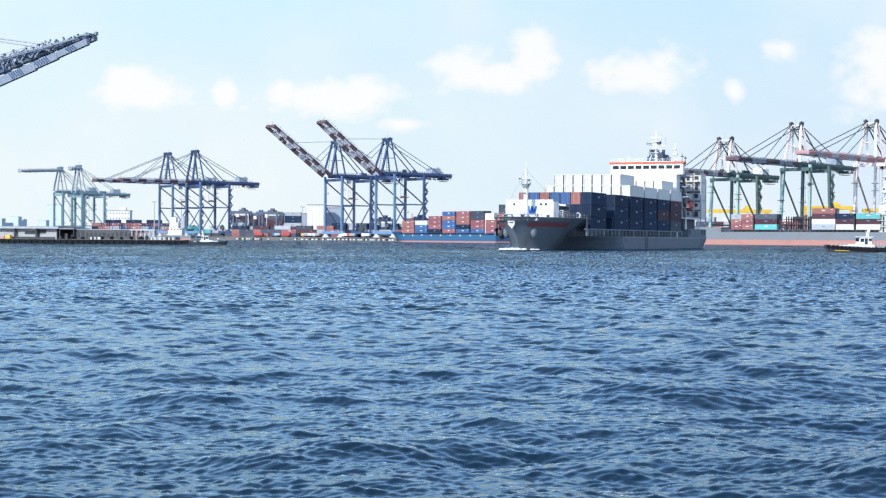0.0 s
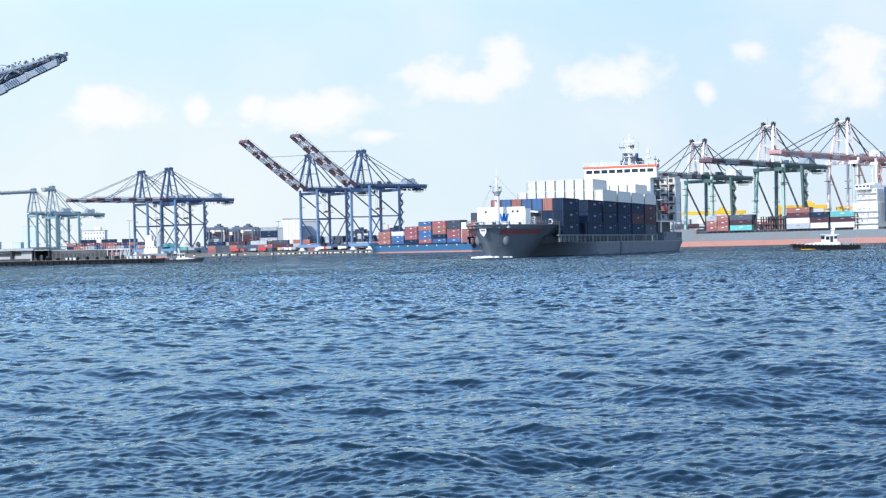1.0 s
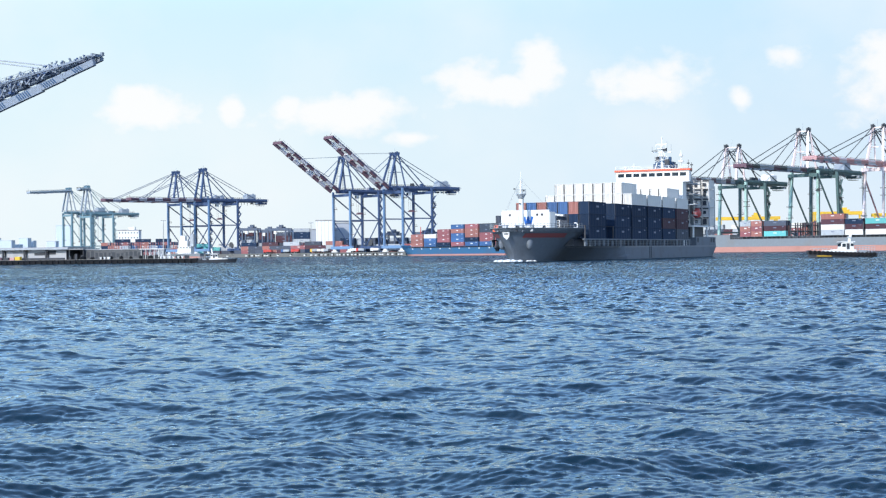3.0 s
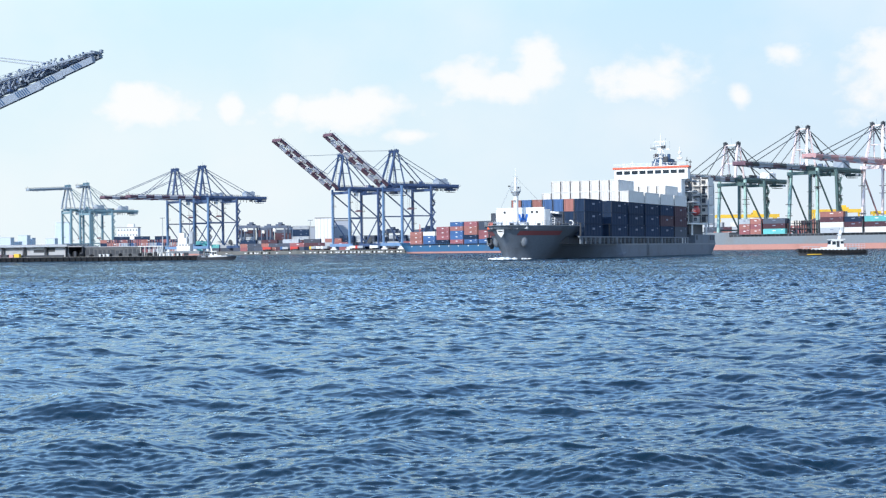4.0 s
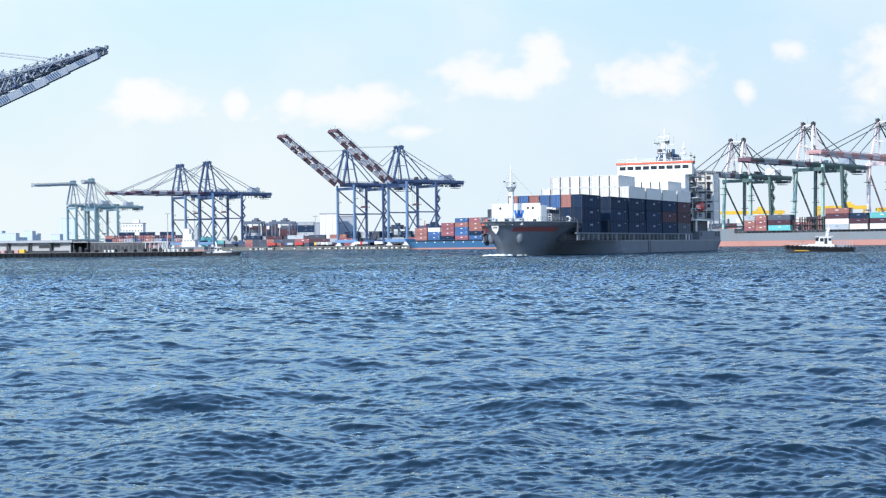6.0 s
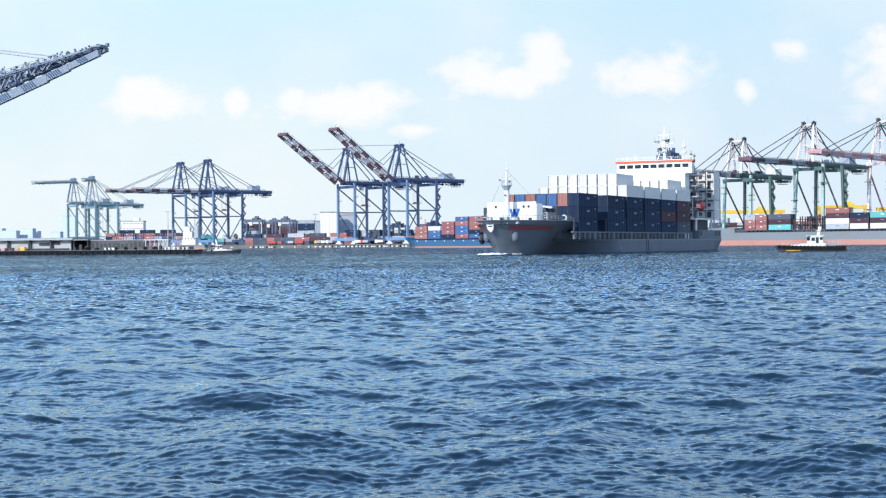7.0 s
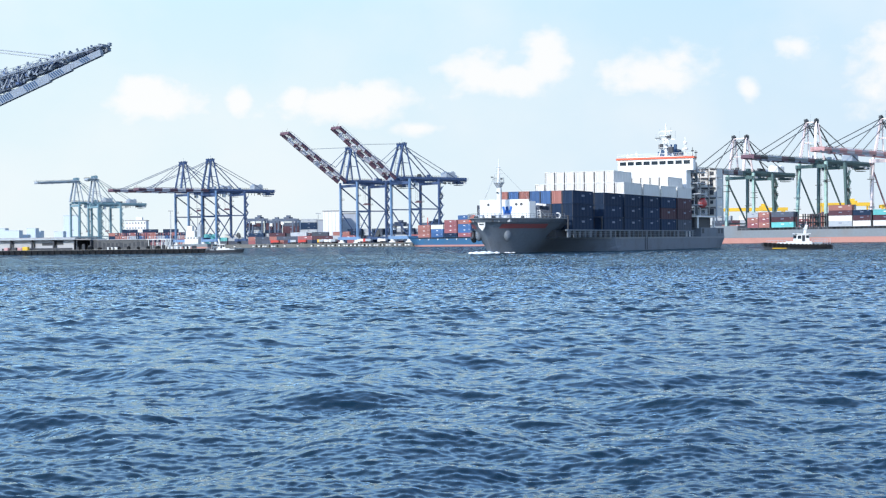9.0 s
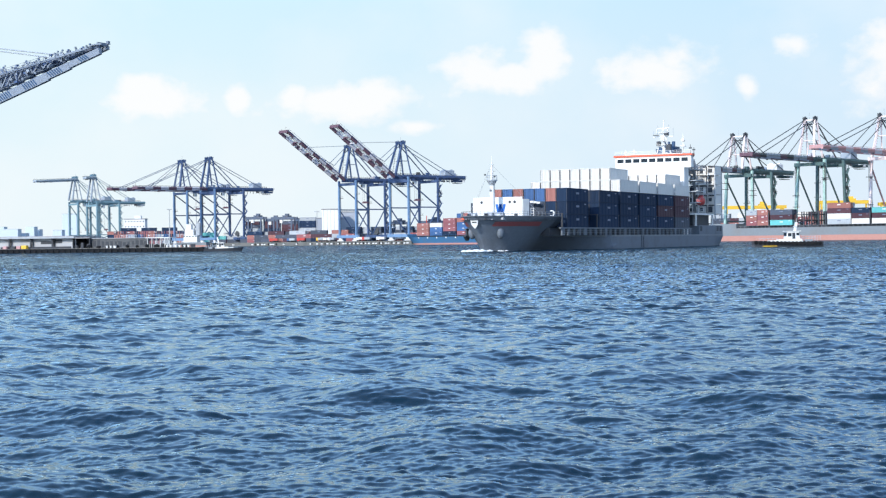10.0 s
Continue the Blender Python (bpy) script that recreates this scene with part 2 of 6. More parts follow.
QUAY_FACE = paint("stained_quay_face", (0.15, 0.15, 0.14), 0.9, vary=0.3, scale=0.2, grime=0.6, grime_color=(0.04, 0.045, 0.04), bump=0.03)
ASPHALT = paint("yard_asphalt", (0.07, 0.07, 0.072), 0.9, vary=0.2, scale=0.1, bump=0.01)
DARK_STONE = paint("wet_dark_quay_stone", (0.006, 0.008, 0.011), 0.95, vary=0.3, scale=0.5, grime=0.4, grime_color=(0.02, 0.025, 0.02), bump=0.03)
SHED_WALL = paint("pale_shed_wall", (0.40, 0.41, 0.43), 0.8, vary=0.12, scale=0.3, grime=0.5, grime_color=(0.30, 0.30, 0.31))
ROOF = paint("shed_roof_sheet", (0.30, 0.30, 0.31), 0.6, vary=0.15, scale=0.4, grime=0.3)
GREY_WALL = paint("grey_warehouse_wall", (0.36, 0.39, 0.44), 0.8, vary=0.07, scale=0.08, grime=0.2, grime_color=(0.3, 0.32, 0.36))
PALE_WALL = paint("pale_building_wall", (0.76, 0.77, 0.78), 0.8, vary=0.05, scale=0.05, grime=0.15, grime_color=(0.5, 0.5, 0.5))
# distance haze is painted into these two colours, walls and windows alike
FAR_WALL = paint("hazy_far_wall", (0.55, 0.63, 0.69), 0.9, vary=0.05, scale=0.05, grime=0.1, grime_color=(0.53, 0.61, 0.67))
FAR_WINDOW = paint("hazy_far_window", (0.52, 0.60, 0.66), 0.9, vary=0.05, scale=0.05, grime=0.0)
OLD_WALL = paint("stained_old_wall", (0.10, 0.105, 0.11), 0.9, vary=0.45, scale=0.9, grime=0.8, grime_color=(0.04, 0.04, 0.04), bump=0.03)
FOAM = paint("white_foam", (0.85, 0.88, 0.90), 0.8, vary=0.08, scale=2.0, grime=0.1, bump=0.05)

BOX_COLOURS = {
    "navy": paint("navy_container_paint", (0.010, 0.027, 0.062), 0.8, vary=0.14, scale=0.5, grime=0.25, grime_color=(0.02, 0.03, 0.06), per_object=0.2),
    "blue": paint("blue_container_paint", (0.05, 0.12, 0.27), 0.5, vary=0.12, scale=0.5, grime=0.2, per_object=0.12),
    "red": paint("red_container_paint", (0.28, 0.10, 0.11), 0.5, vary=0.12, scale=0.5, grime=0.2, per_object=0.12),
    "rust": paint("rust_container_paint", (0.32, 0.135, 0.115), 0.5, vary=0.12, scale=0.5, grime=0.25, per_object=0.1),
    "maroon": paint("maroon_container_paint", (0.072, 0.032, 0.044), 0.7, vary=0.14, scale=0.5, grime=0.2, per_object=0.15),
    "teal": paint("teal_container_paint", (0.12, 0.42, 0.42), 0.5, vary=0.1, scale=0.5, grime=0.2, per_object=0.1),
    "grey": paint("grey_container_paint", (0.38, 0.41, 0.44), 0.5, vary=0.1, scale=0.5, grime=0.2, per_object=0.1),
    "white": WHITE_BOX,
    # base lifted from near black to include the haze over far stacks
    "dark": paint("dark_container_paint", (0.06, 0.075, 0.105), 0.65, vary=0.14, scale=0.5, grime=0.2, per_object=0.2),
}


# ---- mesh helpers ----
def bm_box(bm, c, s, m=None):
    """A box at centre c with sizes s, turned by the matrix m."""
    r = bmesh.ops.create_cube(bm, size=1.0, matrix=(m or Matrix()) @ Matrix.Translation(c) @ Matrix.Diagonal((*s, 1)))
    return r["verts"]


def bm_beam(bm, a, b, w, h=None):
    """A square bar from a to b, w wide and h deep."""
    a, b = Vector(a), Vector(b)
    d = b - a
    up = Vector((0, 0, 1)) if abs(d.normalized().z) < 0.98 else Vector((1, 0, 0))
    z = d.normalized()
    x = up.cross(z).normalized()
    y = z.cross(x)
    rot = Matrix((x, y, z)).transposed().to_4x4()
    bmesh.ops.create_cube(bm, size=1.0, matrix=Matrix.Translation((a + b) / 2) @ rot @ Matrix.Diagonal((w, h or w, d.length, 1)))


def bm_tube(bm, a, b, r0, r1=None, seg=10):
    a, b = Vector(a), Vector(b)
    d = b - a
    rot = d.to_track_quat("Z", "Y").to_matrix().to_4x4()
    bmesh.ops.create_cone(bm, cap_ends=True, segments=seg, radius1=r0, radius2=r0 if r1 is None else r1, depth=d.length, matrix=Matrix.Translation((a + b) / 2) @ rot)


def bm_grid(bm, rows):
    """A skin over rows of points."""
    vs = [[bm.verts.new(p) for p in row] for row in rows]
    for r0, r1 in zip(vs, vs[1:]):
        for i in range(len(r0) - 1):
            bm.faces.new((r0[i], r0[i + 1], r1[i + 1], r1[i]))
    return vs


def part(name, bm, material, parent=None, label="", at=None, smooth=False):
    """Links a bmesh as one mesh object under a thing or under a part."""
    me = bpy.data.meshes.new(name)
    bm.to_mesh(me)
    bm.free()
    for mt in (material if isinstance(material, (list, tuple)) else [material]):
        me.materials.append(mt)
    if smooth:
        for p in me.polygons:
            p.use_smooth = True
    ob = new(name, me)
    if parent is not None:
        ob.parent = parent
    if at is not None:
        ob.matrix_local = at
    if label:
        tagged(ob, label)
    return ob


def root(name, m, label, category, group="", kind=""):
    ob = new(name)
    ob.empty_display_size = 1.0
    ob.matrix_world = m
    return tagged(ob, label, category, group, kind)


def B():
    return bmesh.new()


def box_part(name, c, s, material, parent, label="", bevel=0.0):
    bm = B()
    bm_box(bm, c, s)
    if bevel:
        bmesh.ops.bevel(bm, geom=bm.edges[:], offset=bevel, segments=1, affect="EDGES")
    return part(name, bm, material, parent, label)


def beam_part(name, a, b, w, material, parent, h=None, label=""):
    bm = B()
    bm_beam(bm, a, b, w, h)
    return part(name, bm, material, parent, label)


# ---- containers: shared meshes by length and colour ----
_box_mesh = {}


def container_mesh(length, colour, height=2.6):
    """A steel container with corner posts, ribbed sides, door bars and a pale marking panel; it lies along x on z = 0."""
    key = (length, colour, height)
    if key in _box_mesh:
        return _box_mesh[key]
    w, hgt, e = 2.33, height, 0.16
    bm = B()
    hx, hy = length / 2, w / 2
    # ribbed side skins
    n = max(6, int(length / 1.0))
    for sy in (-1, 1):
        pts = []
        for i in range(n + 1):
            x0 = -hx + e + (length - 2 * e) * i / n
            d = 0.09 if i % 2 else 0.03
            pts.append((x0, sy * (hy - d)))
            if i < n:
                x1 = -hx + e + (length - 2 * e) * (i + 0.75) / n
                pts.append((x1, sy * (hy - d)))
        bm_grid(bm, [[(x, y, 0.12) for x, y in pts], [(x, y, hgt - 0.1) for x, y in pts]])
    for sx in (-1, 1):
        bm_box(bm, (sx * (hx - 0.1), 0, hgt / 2), (0.06, w - 2 * e, hgt - 0.2))
        for sy in (-1, 1):
            bm_box(bm, (sx * (hx - e / 2), sy * (hy - e / 2), hgt / 2), (e, e, hgt))
        bm_box(bm, (sx * (hx - e / 2), 0, hgt - 0.06), (e, w - 2 * e, 0.12))
        bm_box(bm, (sx * (hx - e / 2), 0, 0.08), (e, w - 2 * e, 0.16))
    for sy in (-1, 1):
        bm_box(bm, (0, sy * (hy - 0.05), hgt - 0.06), (length - 2 * e, 0.1, 0.12))
        bm_box(bm, (0, sy * (hy - 0.05), 0.08), (length - 2 * e, 0.1, 0.16))
    bm_box(bm, (0, 0, hgt - 0.03), (length - 2 * e, w - 0.2, 0.05))
    bm_box(bm, (0, 0, 0.1), (length - 2 * e, w - 0.2, 0.08))
    for y in (-0.75, -0.25, 0.25, 0.75):
        bm_tube(bm, (-hx + 0.03, y, 0.15), (-hx + 0.03, y, hgt - 0.15), 0.035, seg=6)
    k = len(bm.faces)
    bm.faces.ensure_lookup_table()
    # door seams on the ends
    for sx in (-1, 1):
        for y in (-hy + 0.06, 0.0, hy - 0.06):
            bm_box(bm, (sx * (hx - 0.01), y, hgt / 2), (0.05, 0.10, hgt - 0.3))
    k2 = len(bm.faces)
    # plain marking bars on both sides
    if colour not in ("white",):
        for sy in (-1, 1):
            bm_box(bm, (0, sy * (hy - 0.02), hgt * 0.62), (min(1.7, length * 0.2), 0.03, 0.42))
            bm_box(bm, (length * 0.36, sy * (hy - 0.02), hgt * 0.80), (0.9, 0.03, 0.22))
    bm.faces.ensure_lookup_table()
    for f in bm.faces[k2:]:
        f.material_index = 1
    for f in bm.faces[k:k2]:
        f.material_index = 2
    me = bpy.data.meshes.new("container")
    bm.to_mesh(me)
    bm.free()
    me.materials.append(BOX_COLOURS[colour])
    me.materials.append(MARK_DIM if colour in ("navy", "maroon", "dark", "grey", "white") else MARK)
    me.materials.append(SEAM_GREY if colour == "white" else DARK)
    _box_mesh[key] = me
    return me


MARK = paint("white_marking", (0.75, 0.75, 0.74), 0.5, vary=0.1, scale=3.0, grime=0.2)
SEAM_GREY = paint("door_gasket_grey", (0.06, 0.06, 0.065), 0.7, vary=0.1, scale=3.0, grime=0.2)
MARK_DIM = paint("dim_marking", (0.17, 0.20, 0.27), 0.5, vary=0.25, scale=3.0, grime=0.4, grime_color=(0.08, 0.10, 0.16))
BOX_WORDS = {"navy": "dark navy blue", "blue": "bright blue", "red": "faded red", "rust": "rust orange", "maroon": "dark maroon", "teal": "pale teal", "grey": "plain grey", "white": "clean white", "dark": "dark slate"}


def container(colour, m, parent=None, length=12.19, height=2.6, where="", group=""):
    ob = new("container", container_mesh(length, colour, height))
    if parent is not None:
        ob.parent = parent
        ob.matrix_local = m
        tagged(ob, f"{BOX_WORDS[colour]} ribbed steel container")
    else:
        ob.matrix_world = m
        tagged(ob, f"{BOX_WORDS[colour]} ribbed steel shipping container {where}", "shipping container", group)
    return ob


# ---- water ----
WATER_SPEED = 0.78


def wave_field(X, Y, dx, dy):
    """Heights of a short wind sea: many small wave trains of spread headings; trains finer than the mesh fade out."""
    rng = np.random.RandomState(7)
    Z = np.zeros_like(X)
    # short chop builds up outside the lee of the near shore
    lee = np.clip((Y - 18) / 35, 0, 1)
    count = 180
    for i in range(count):
        lam = 0.07 * (6.0 / 0.07) ** ((i + rng.rand()) / count)
        ang = radians(-82) + rng.normal(0, 0.55 if lam < 0.4 else 0.85)
        k = 2 * math.pi / lam
        kx, ky = k * math.cos(ang), k * math.sin(ang)
        steep = 1.7 if lam < 0.2 else 0.95 if lam < 0.4 else (0.46 + 0.84 * lee if lam < 1.2 else 0.66 - 0.36 * lee)
        amp = 0.0070 * lam * steep * (0.5 + rng.rand())
        # samples per wave along each way of the mesh
        per = np.minimum(2 * math.pi / (abs(kx) * dx + 1e-6), 2 * math.pi / (abs(ky) * dy + 1e-6))
        fade = np.clip((per - 1.6) / 1.6, 0, 1)
        if fade.max() <= 0:
            continue
        ph = kx * X + ky * Y + rng.rand() * 6.283
        # a second slow modulation breaks long crests into groups
        grp = 0.55 + 0.45 * np.sin(kx * 0.13 * X - ky * 0.21 * Y + rng.rand() * 6.283)
        s = np.sin(ph)
        Z += (amp * fade) * grp * (s - 0.30 * np.cos(2 * ph))
    return Z


def build_water():
    ys = []
    y = 7.5
    while y < 1900:
        ys.append(y)
        y += max(0.022, 0.0024 * y) if y < 120 else (0.003 * y if y < 300 else 0.010 * y)
    ys = np.array(ys)
    n = 740
    u = np.linspace(-1, 1, n)
    half = 0.345 * ys + 4.8
    X = u[None, :] * half[:, None]
    Y = np.repeat(ys[:, None], n, 1)
    dy = np.gradient(ys)[:, None]
    dx = (half * 2 / n)[:, None]
    # the open fairway is rougher than the lee of the near shore
    Z = wave_field(X, Y, dx, dy) * (1 + 1.0 * np.clip((Y - 35) / 80, 0, 1.6))
    co = np.stack([X, Y, Z], -1).reshape(-1, 3).astype(np.float32)
    r, c = len(ys), n
    idx = np.arange(r * c, dtype=np.int32).reshape(r, c)
    q = np.stack([idx[:-1, :-1], idx[:-1, 1:], idx[1:, 1:], idx[1:, :-1]], -1).reshape(-1)
    me = bpy.data.meshes.new("water")
    me.vertices.add(r * c)
    me.vertices.foreach_set("co", co.ravel())
    me.loops.add(len(q))
    me.loops.foreach_set("vertex_index", q)
    me.polygons.add(len(q) // 4)
    me.polygons.foreach_set("loop_start", np.arange(0, len(q), 4, dtype=np.int32))
    me.polygons.foreach_set("use_smooth", np.ones(len(q) // 4, dtype=bool))
    me.update(calc_edges=True)
    me.materials.append(WATER)
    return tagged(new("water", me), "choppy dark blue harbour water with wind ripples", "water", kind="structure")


water = build_water()
bm = B()
bm_box(bm, (0, 0, -1.45), (9000, 9000, 2.0))
tagged(part("seabed_water", bm, WATER), "dark blue water reaching the horizon", "water", kind="structure")


# ---- land ----
QUAY_Z = 2.5
EDGE = [(-3600, 4600), (-900, 1800), (-201, 1076), (-68, 951), (-33, 904), (60, 811), (154, 772), (213, 722), (420, 548), (760, 262), (760, -200), (3600, -200), (3600, 4600)]


def build_ground():
    bm = B()
    top = [bm.verts.new((x, y, QUAY_Z)) for x, y in EDGE]
    bot = [bm.verts.new((x, y, -3)) for x, y in EDGE]
    f = bm.faces.new(top)
    f.material_index = 1
    n = len(top)
    for i in range(n):
        bm.faces.new((top[i], bot[i], bot[(i + 1) % n], top[(i + 1) % n]))
    bmesh.ops.recalc_face_normals(bm, faces=bm.faces[:])
    bmesh.ops.triangulate(bm, faces=[f])
    tagged(part("ground", bm, [QUAY_FACE, ASPHALT]), "concrete harbour quay with dark asphalt container yard", "quay", kind="structure")


build_ground()


def edge_point(s, inset=0.0):
    """A point s metres along the quay's edge from its third corner, inset metres inland, and the edge's heading in degrees."""
    p = [Vector(e) for e in EDGE[2:10]]
    for a, b in zip(p, p[1:]):
        d = b - a
        if s <= d.length or b is p[-1]:
            u = d.normalized()
            q = a + u * s + Vector((-u.y, u.x)) * inset
            return q.x, q.y, math.degrees(math.atan2(u.y, u.x))
        s -= d.length


# ---- ship-to-shore cranes ----
def clutter(r, rn, S, G, zg, za, back, tie, dark, at, out):
    """Ladders, landings, lamps, rails and boxes that hang all over a gantry crane."""
    hs = S / 2
    for lx in (0.0, G):
        for sy in (-1, 1):
            bm = B()
            for q in (-0.3, 0.3):
                bm_box(bm, (lx + 1.0, sy * hs + q, (zg + 5) / 2), (0.2, 0.2, zg - 6))
            for k in range(int((zg - 8) / 1.2)):
                bm_box(bm, (lx + 1.0, sy * hs, 5 + k * 1.2), (0.07, 0.6, 0.07))
            part("leg_ladder", bm, CRANE_DARK, r)
            for k in range(2):
                z = rn.uniform(8, zg - 4)
                bm = B()
                bm_box(bm, (lx + 1.1, sy * hs, z), (2.4, 3.0, 0.25))
                for q in (-1, 1):
                    bm_box(bm, (lx + 2.0, sy * hs + q * 1.1, z + 0.6), (0.08, 0.08, 1.2))
                bm_box(bm, (lx + 2.0, sy * hs, z + 1.15), (0.08, 2.3, 0.08))
                part("leg_platform", bm, CRANE_DARK, r)
    for k in range(7):
        x = rn.uniform(0, G + back - 2)
        bm = B()
        bm_box(bm, (x, rn.choice((-4.4, 4.4)), zg - 0.5 - rn.uniform(0, 0.6)), (rn.uniform(0.8, 2.6), 0.8, rn.uniform(0.6, 1.5)))
        part("equipment_box", bm, rn.choice((CRANE_DARK, CRANE_GREY, WHITE, dark)), r)
    for k in range(5):
        x = rn.uniform(-1, G + back - 3)
        bm = B()
        bm_box(bm, (x, rn.uniform(-2, 2), zg + 3.2), (rn.uniform(1.0, 2.6), 1.6, rn.uniform(1.0, 2.4)))
        part("girder_cabin", bm, rn.choice((CRANE_DARK, CRANE_GREY, CRANE_PALE, dark)), r)
    bm = B()
    for k in range(30):
        bm_box(bm, (-1 + (G + back) * k / 29, 4.0, zg + 3.1), (0.16, 0.16, 1.3))
    for z in (3.1, 3.7):
        bm_box(bm, (-1 + (G + back) / 2, 4.0, zg + z), (G + back, 0.15, 0.15))
    part("handrail", bm, CRANE_DARK, r)
    bm = B()
    for k in range(24):
        d = out * (k + 0.5) / 24
        bm_beam(bm, at(d, 3.9, 0.8), at(d, 3.9, 2.0), 0.16)
    bm_beam(bm, at(0, 3.9, 1.4), at(out, 3.9, 1.4), 0.08)
    bm_beam(bm, at(0, 3.9, 2.0), at(out, 3.9, 2.0), 0.16)
    part("boom_rail", bm, CRANE_DARK, r)
    for k in range(6):
        d = out * (k + 0.6) / 6.3
        bm = B()
        c = at(d, rn.choice((-3.4, 3.4)), rn.uniform(-1.4, -0.9))
        bm_box(bm, c, (rn.uniform(0.6, 1.6), 0.7, rn.uniform(0.4, 0.9)))
        bm_beam(bm, c, at(d, 3.0 if c.y > 0 else -3.0, 0.0), 0.2)
        part("boom_floodlight", bm, CRANE_DARK if k % 2 else CRANE_GREY, r)
    # landing and rods on the apex
    bm = B()
    bm_box(bm, (1.6, 0, za - 2.2), (4.6, 6.2, 0.15))
    for sx in (-0.6, 3.8):
        bm_box(bm, (sx, 0, za - 1.1), (0.08, 6.2, 0.08))
        for q in range(4):
            bm_box(bm, (sx, -3 + 2 * q, za - 1.6), (0.08, 0.08, 1.1))
    part("apex_platform", bm, CRANE_DARK, r)
    for sy in (-1, 1):
        bm = B()
        for k in range(12):
            f = k / 12
            bm_box(bm, (-1.6 + 1.6 * f, sy * (4.3 - 2.3 * f), zg + 2 + (za - zg - 4) * f), (0.9, 0.9, 0.12))
        bm_beam(bm, (-1.9, sy * 4.3, zg + 2), (-0.3, sy * 2.0, za - 2), 0.14)
        part("apex_ladder", bm, CRANE_DARK, r)
    # cable reel by the landside sill
    bm = B()
    bm_tube(bm, (G + 1.2, 2.0, 6.5), (G + 1.9, 2.0, 6.5), 2.2, seg=18)
    part("cable_reel", bm, CRANE_DARK, r)


def sts_crane(x, y, turn, main, light, boom_mats, label, group, S=18.0, G=24.5, zg=41.0, za=62.0, out=60.0, back=26.0, lift=0.0, slope_legs=0.0, house=None, dark=None, tie=22.0, leg=1.0, pale_apex=None, raised_arm=False, head=None, seed=1, hinge_out=2.2, boom_half=3.0, apex_half=2.6):
    """A gantry crane; local x runs inland from the waterside rail, z from the quay."""
    dark = dark or main
    stay = head or main
    r = root("gantry_crane", pose(x, y, QUAY_Z, 0, 0, turn), label, "gantry crane", group)
    hs = S / 2
    # bogies, sills and legs
    for i, lx in enumerate((0.0, G)):
        for sy in (-1, 1):
            bm = B()
            bm_box(bm, (lx, sy * (hs - 1), 0.55), (1.1, 6.0, 0.7))
            for k in range(4):
                bm_tube(bm, (lx - 0.35, sy * (hs - 1) - 2.2 + k * 1.45, 0.4), (lx + 0.35, sy * (hs - 1) - 2.2 + k * 1.45, 0.4), 0.4, seg=10)
            bm_box(bm, (lx, sy * (hs - 1), 1.5), (1.0, 3.0, 1.4))
            part("bogie", bm, WHITE if i == 0 else dark, r, "pale wheel bogie")
        # blue and green cranes get their sunlit paint copy on the waterside
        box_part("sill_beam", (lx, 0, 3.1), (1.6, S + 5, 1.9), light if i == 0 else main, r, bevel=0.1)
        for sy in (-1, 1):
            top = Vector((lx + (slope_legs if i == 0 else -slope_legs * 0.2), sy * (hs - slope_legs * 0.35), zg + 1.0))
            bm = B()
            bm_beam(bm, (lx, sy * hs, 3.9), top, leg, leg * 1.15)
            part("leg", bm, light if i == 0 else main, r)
        beam_part("portal_beam", (lx, -hs, zg - 1.5), (lx, hs, zg - 1.5), 1.3, main, r, 1.7)
    for sy in (-1, 1):
        beam_part("side_tie", (0, sy * hs, tie), (G, sy * hs, tie), 0.75, main, r)
        beam_part("brace", (0.5, sy * hs, zg - 2), (G - 0.5, sy * hs, tie + 0.5), 0.65, dark, r)
        if tie < zg - 8:
            beam_part("brace", (0.5, sy * hs, tie - 0.5), (G * 0.55, sy * hs, 4.5), 0.55, dark, r)
            beam_part("brace", (G - 0.5, sy * hs, tie - 0.5), (G * 0.55, sy * hs, 4.5), 0.55, dark, r)
    # girders over the legs and behind them
    for sy in (-1, 1):
        box_part("girder", ((G + back) / 2 - 1, sy * 3.2, zg + 1.2), (G + back + 2, 1.1, 2.4), dark, r, bevel=0.06)
    for k in range(9):
        xx = -1 + (G + back) * k / 8
        box_part("cross_beam", (xx, 0, zg + 2.1), (0.6, 5.3, 0.6), dark, r)
    box_part("walkway", ((G + back) / 2, -4.6, zg + 1.2), (G + back, 1.1, 0.15), dark, r)
    bm = B()
    for k in range(26):
        bm_box(bm, ((G + back) * k / 25, -5.1, zg + 1.8), (0.08, 0.08, 1.2))
    bm_box(bm, ((G + back) / 2, -5.1, zg + 2.4), (G + back, 0.08, 0.08))
    bm_box(bm, ((G + back) / 2, -5.1, zg + 1.85), (G + back, 0.06, 0.06))
    part("handrail", bm, dark, r)
    # machinery house and equipment at the back
    hx = G + back * 0.55
    bm = B()
    bm_box(bm, (hx, 0, zg + 4.2), (7.5, 6.0, 3.4))
    bmesh.ops.bevel(bm, geom=bm.edges[:], offset=0.15, segments=1, affect="EDGES")
    bm_box(bm, (hx - 2, 1, zg + 6.2), (1.8, 2.0, 0.7))
    bm_box(bm, (hx + 2.4, -1.4, zg + 6.2), (1.3, 1.5, 0.6))
    part("machinery_house", bm, house or CRANE_GREY, r)
    bm = B()
    bm_box(bm, (G + back - 3.5, 0, zg - 0.8), (7.0, 6.0, 1.2))
    bm_box(bm, (G + back - 4.0, 0, zg - 2.3), (5.0, 4.0, 0.25))
    for k in range(4):
        bm_box(bm, (G + back - 6 + 1.4 * k, 2.2, zg - 1.6), (0.15, 0.15, 1.6))
    part("service_platform", bm, dark, r)
    # stair tower up one landside leg
    bm = B()
    n = int((zg - 6) / 3.0)
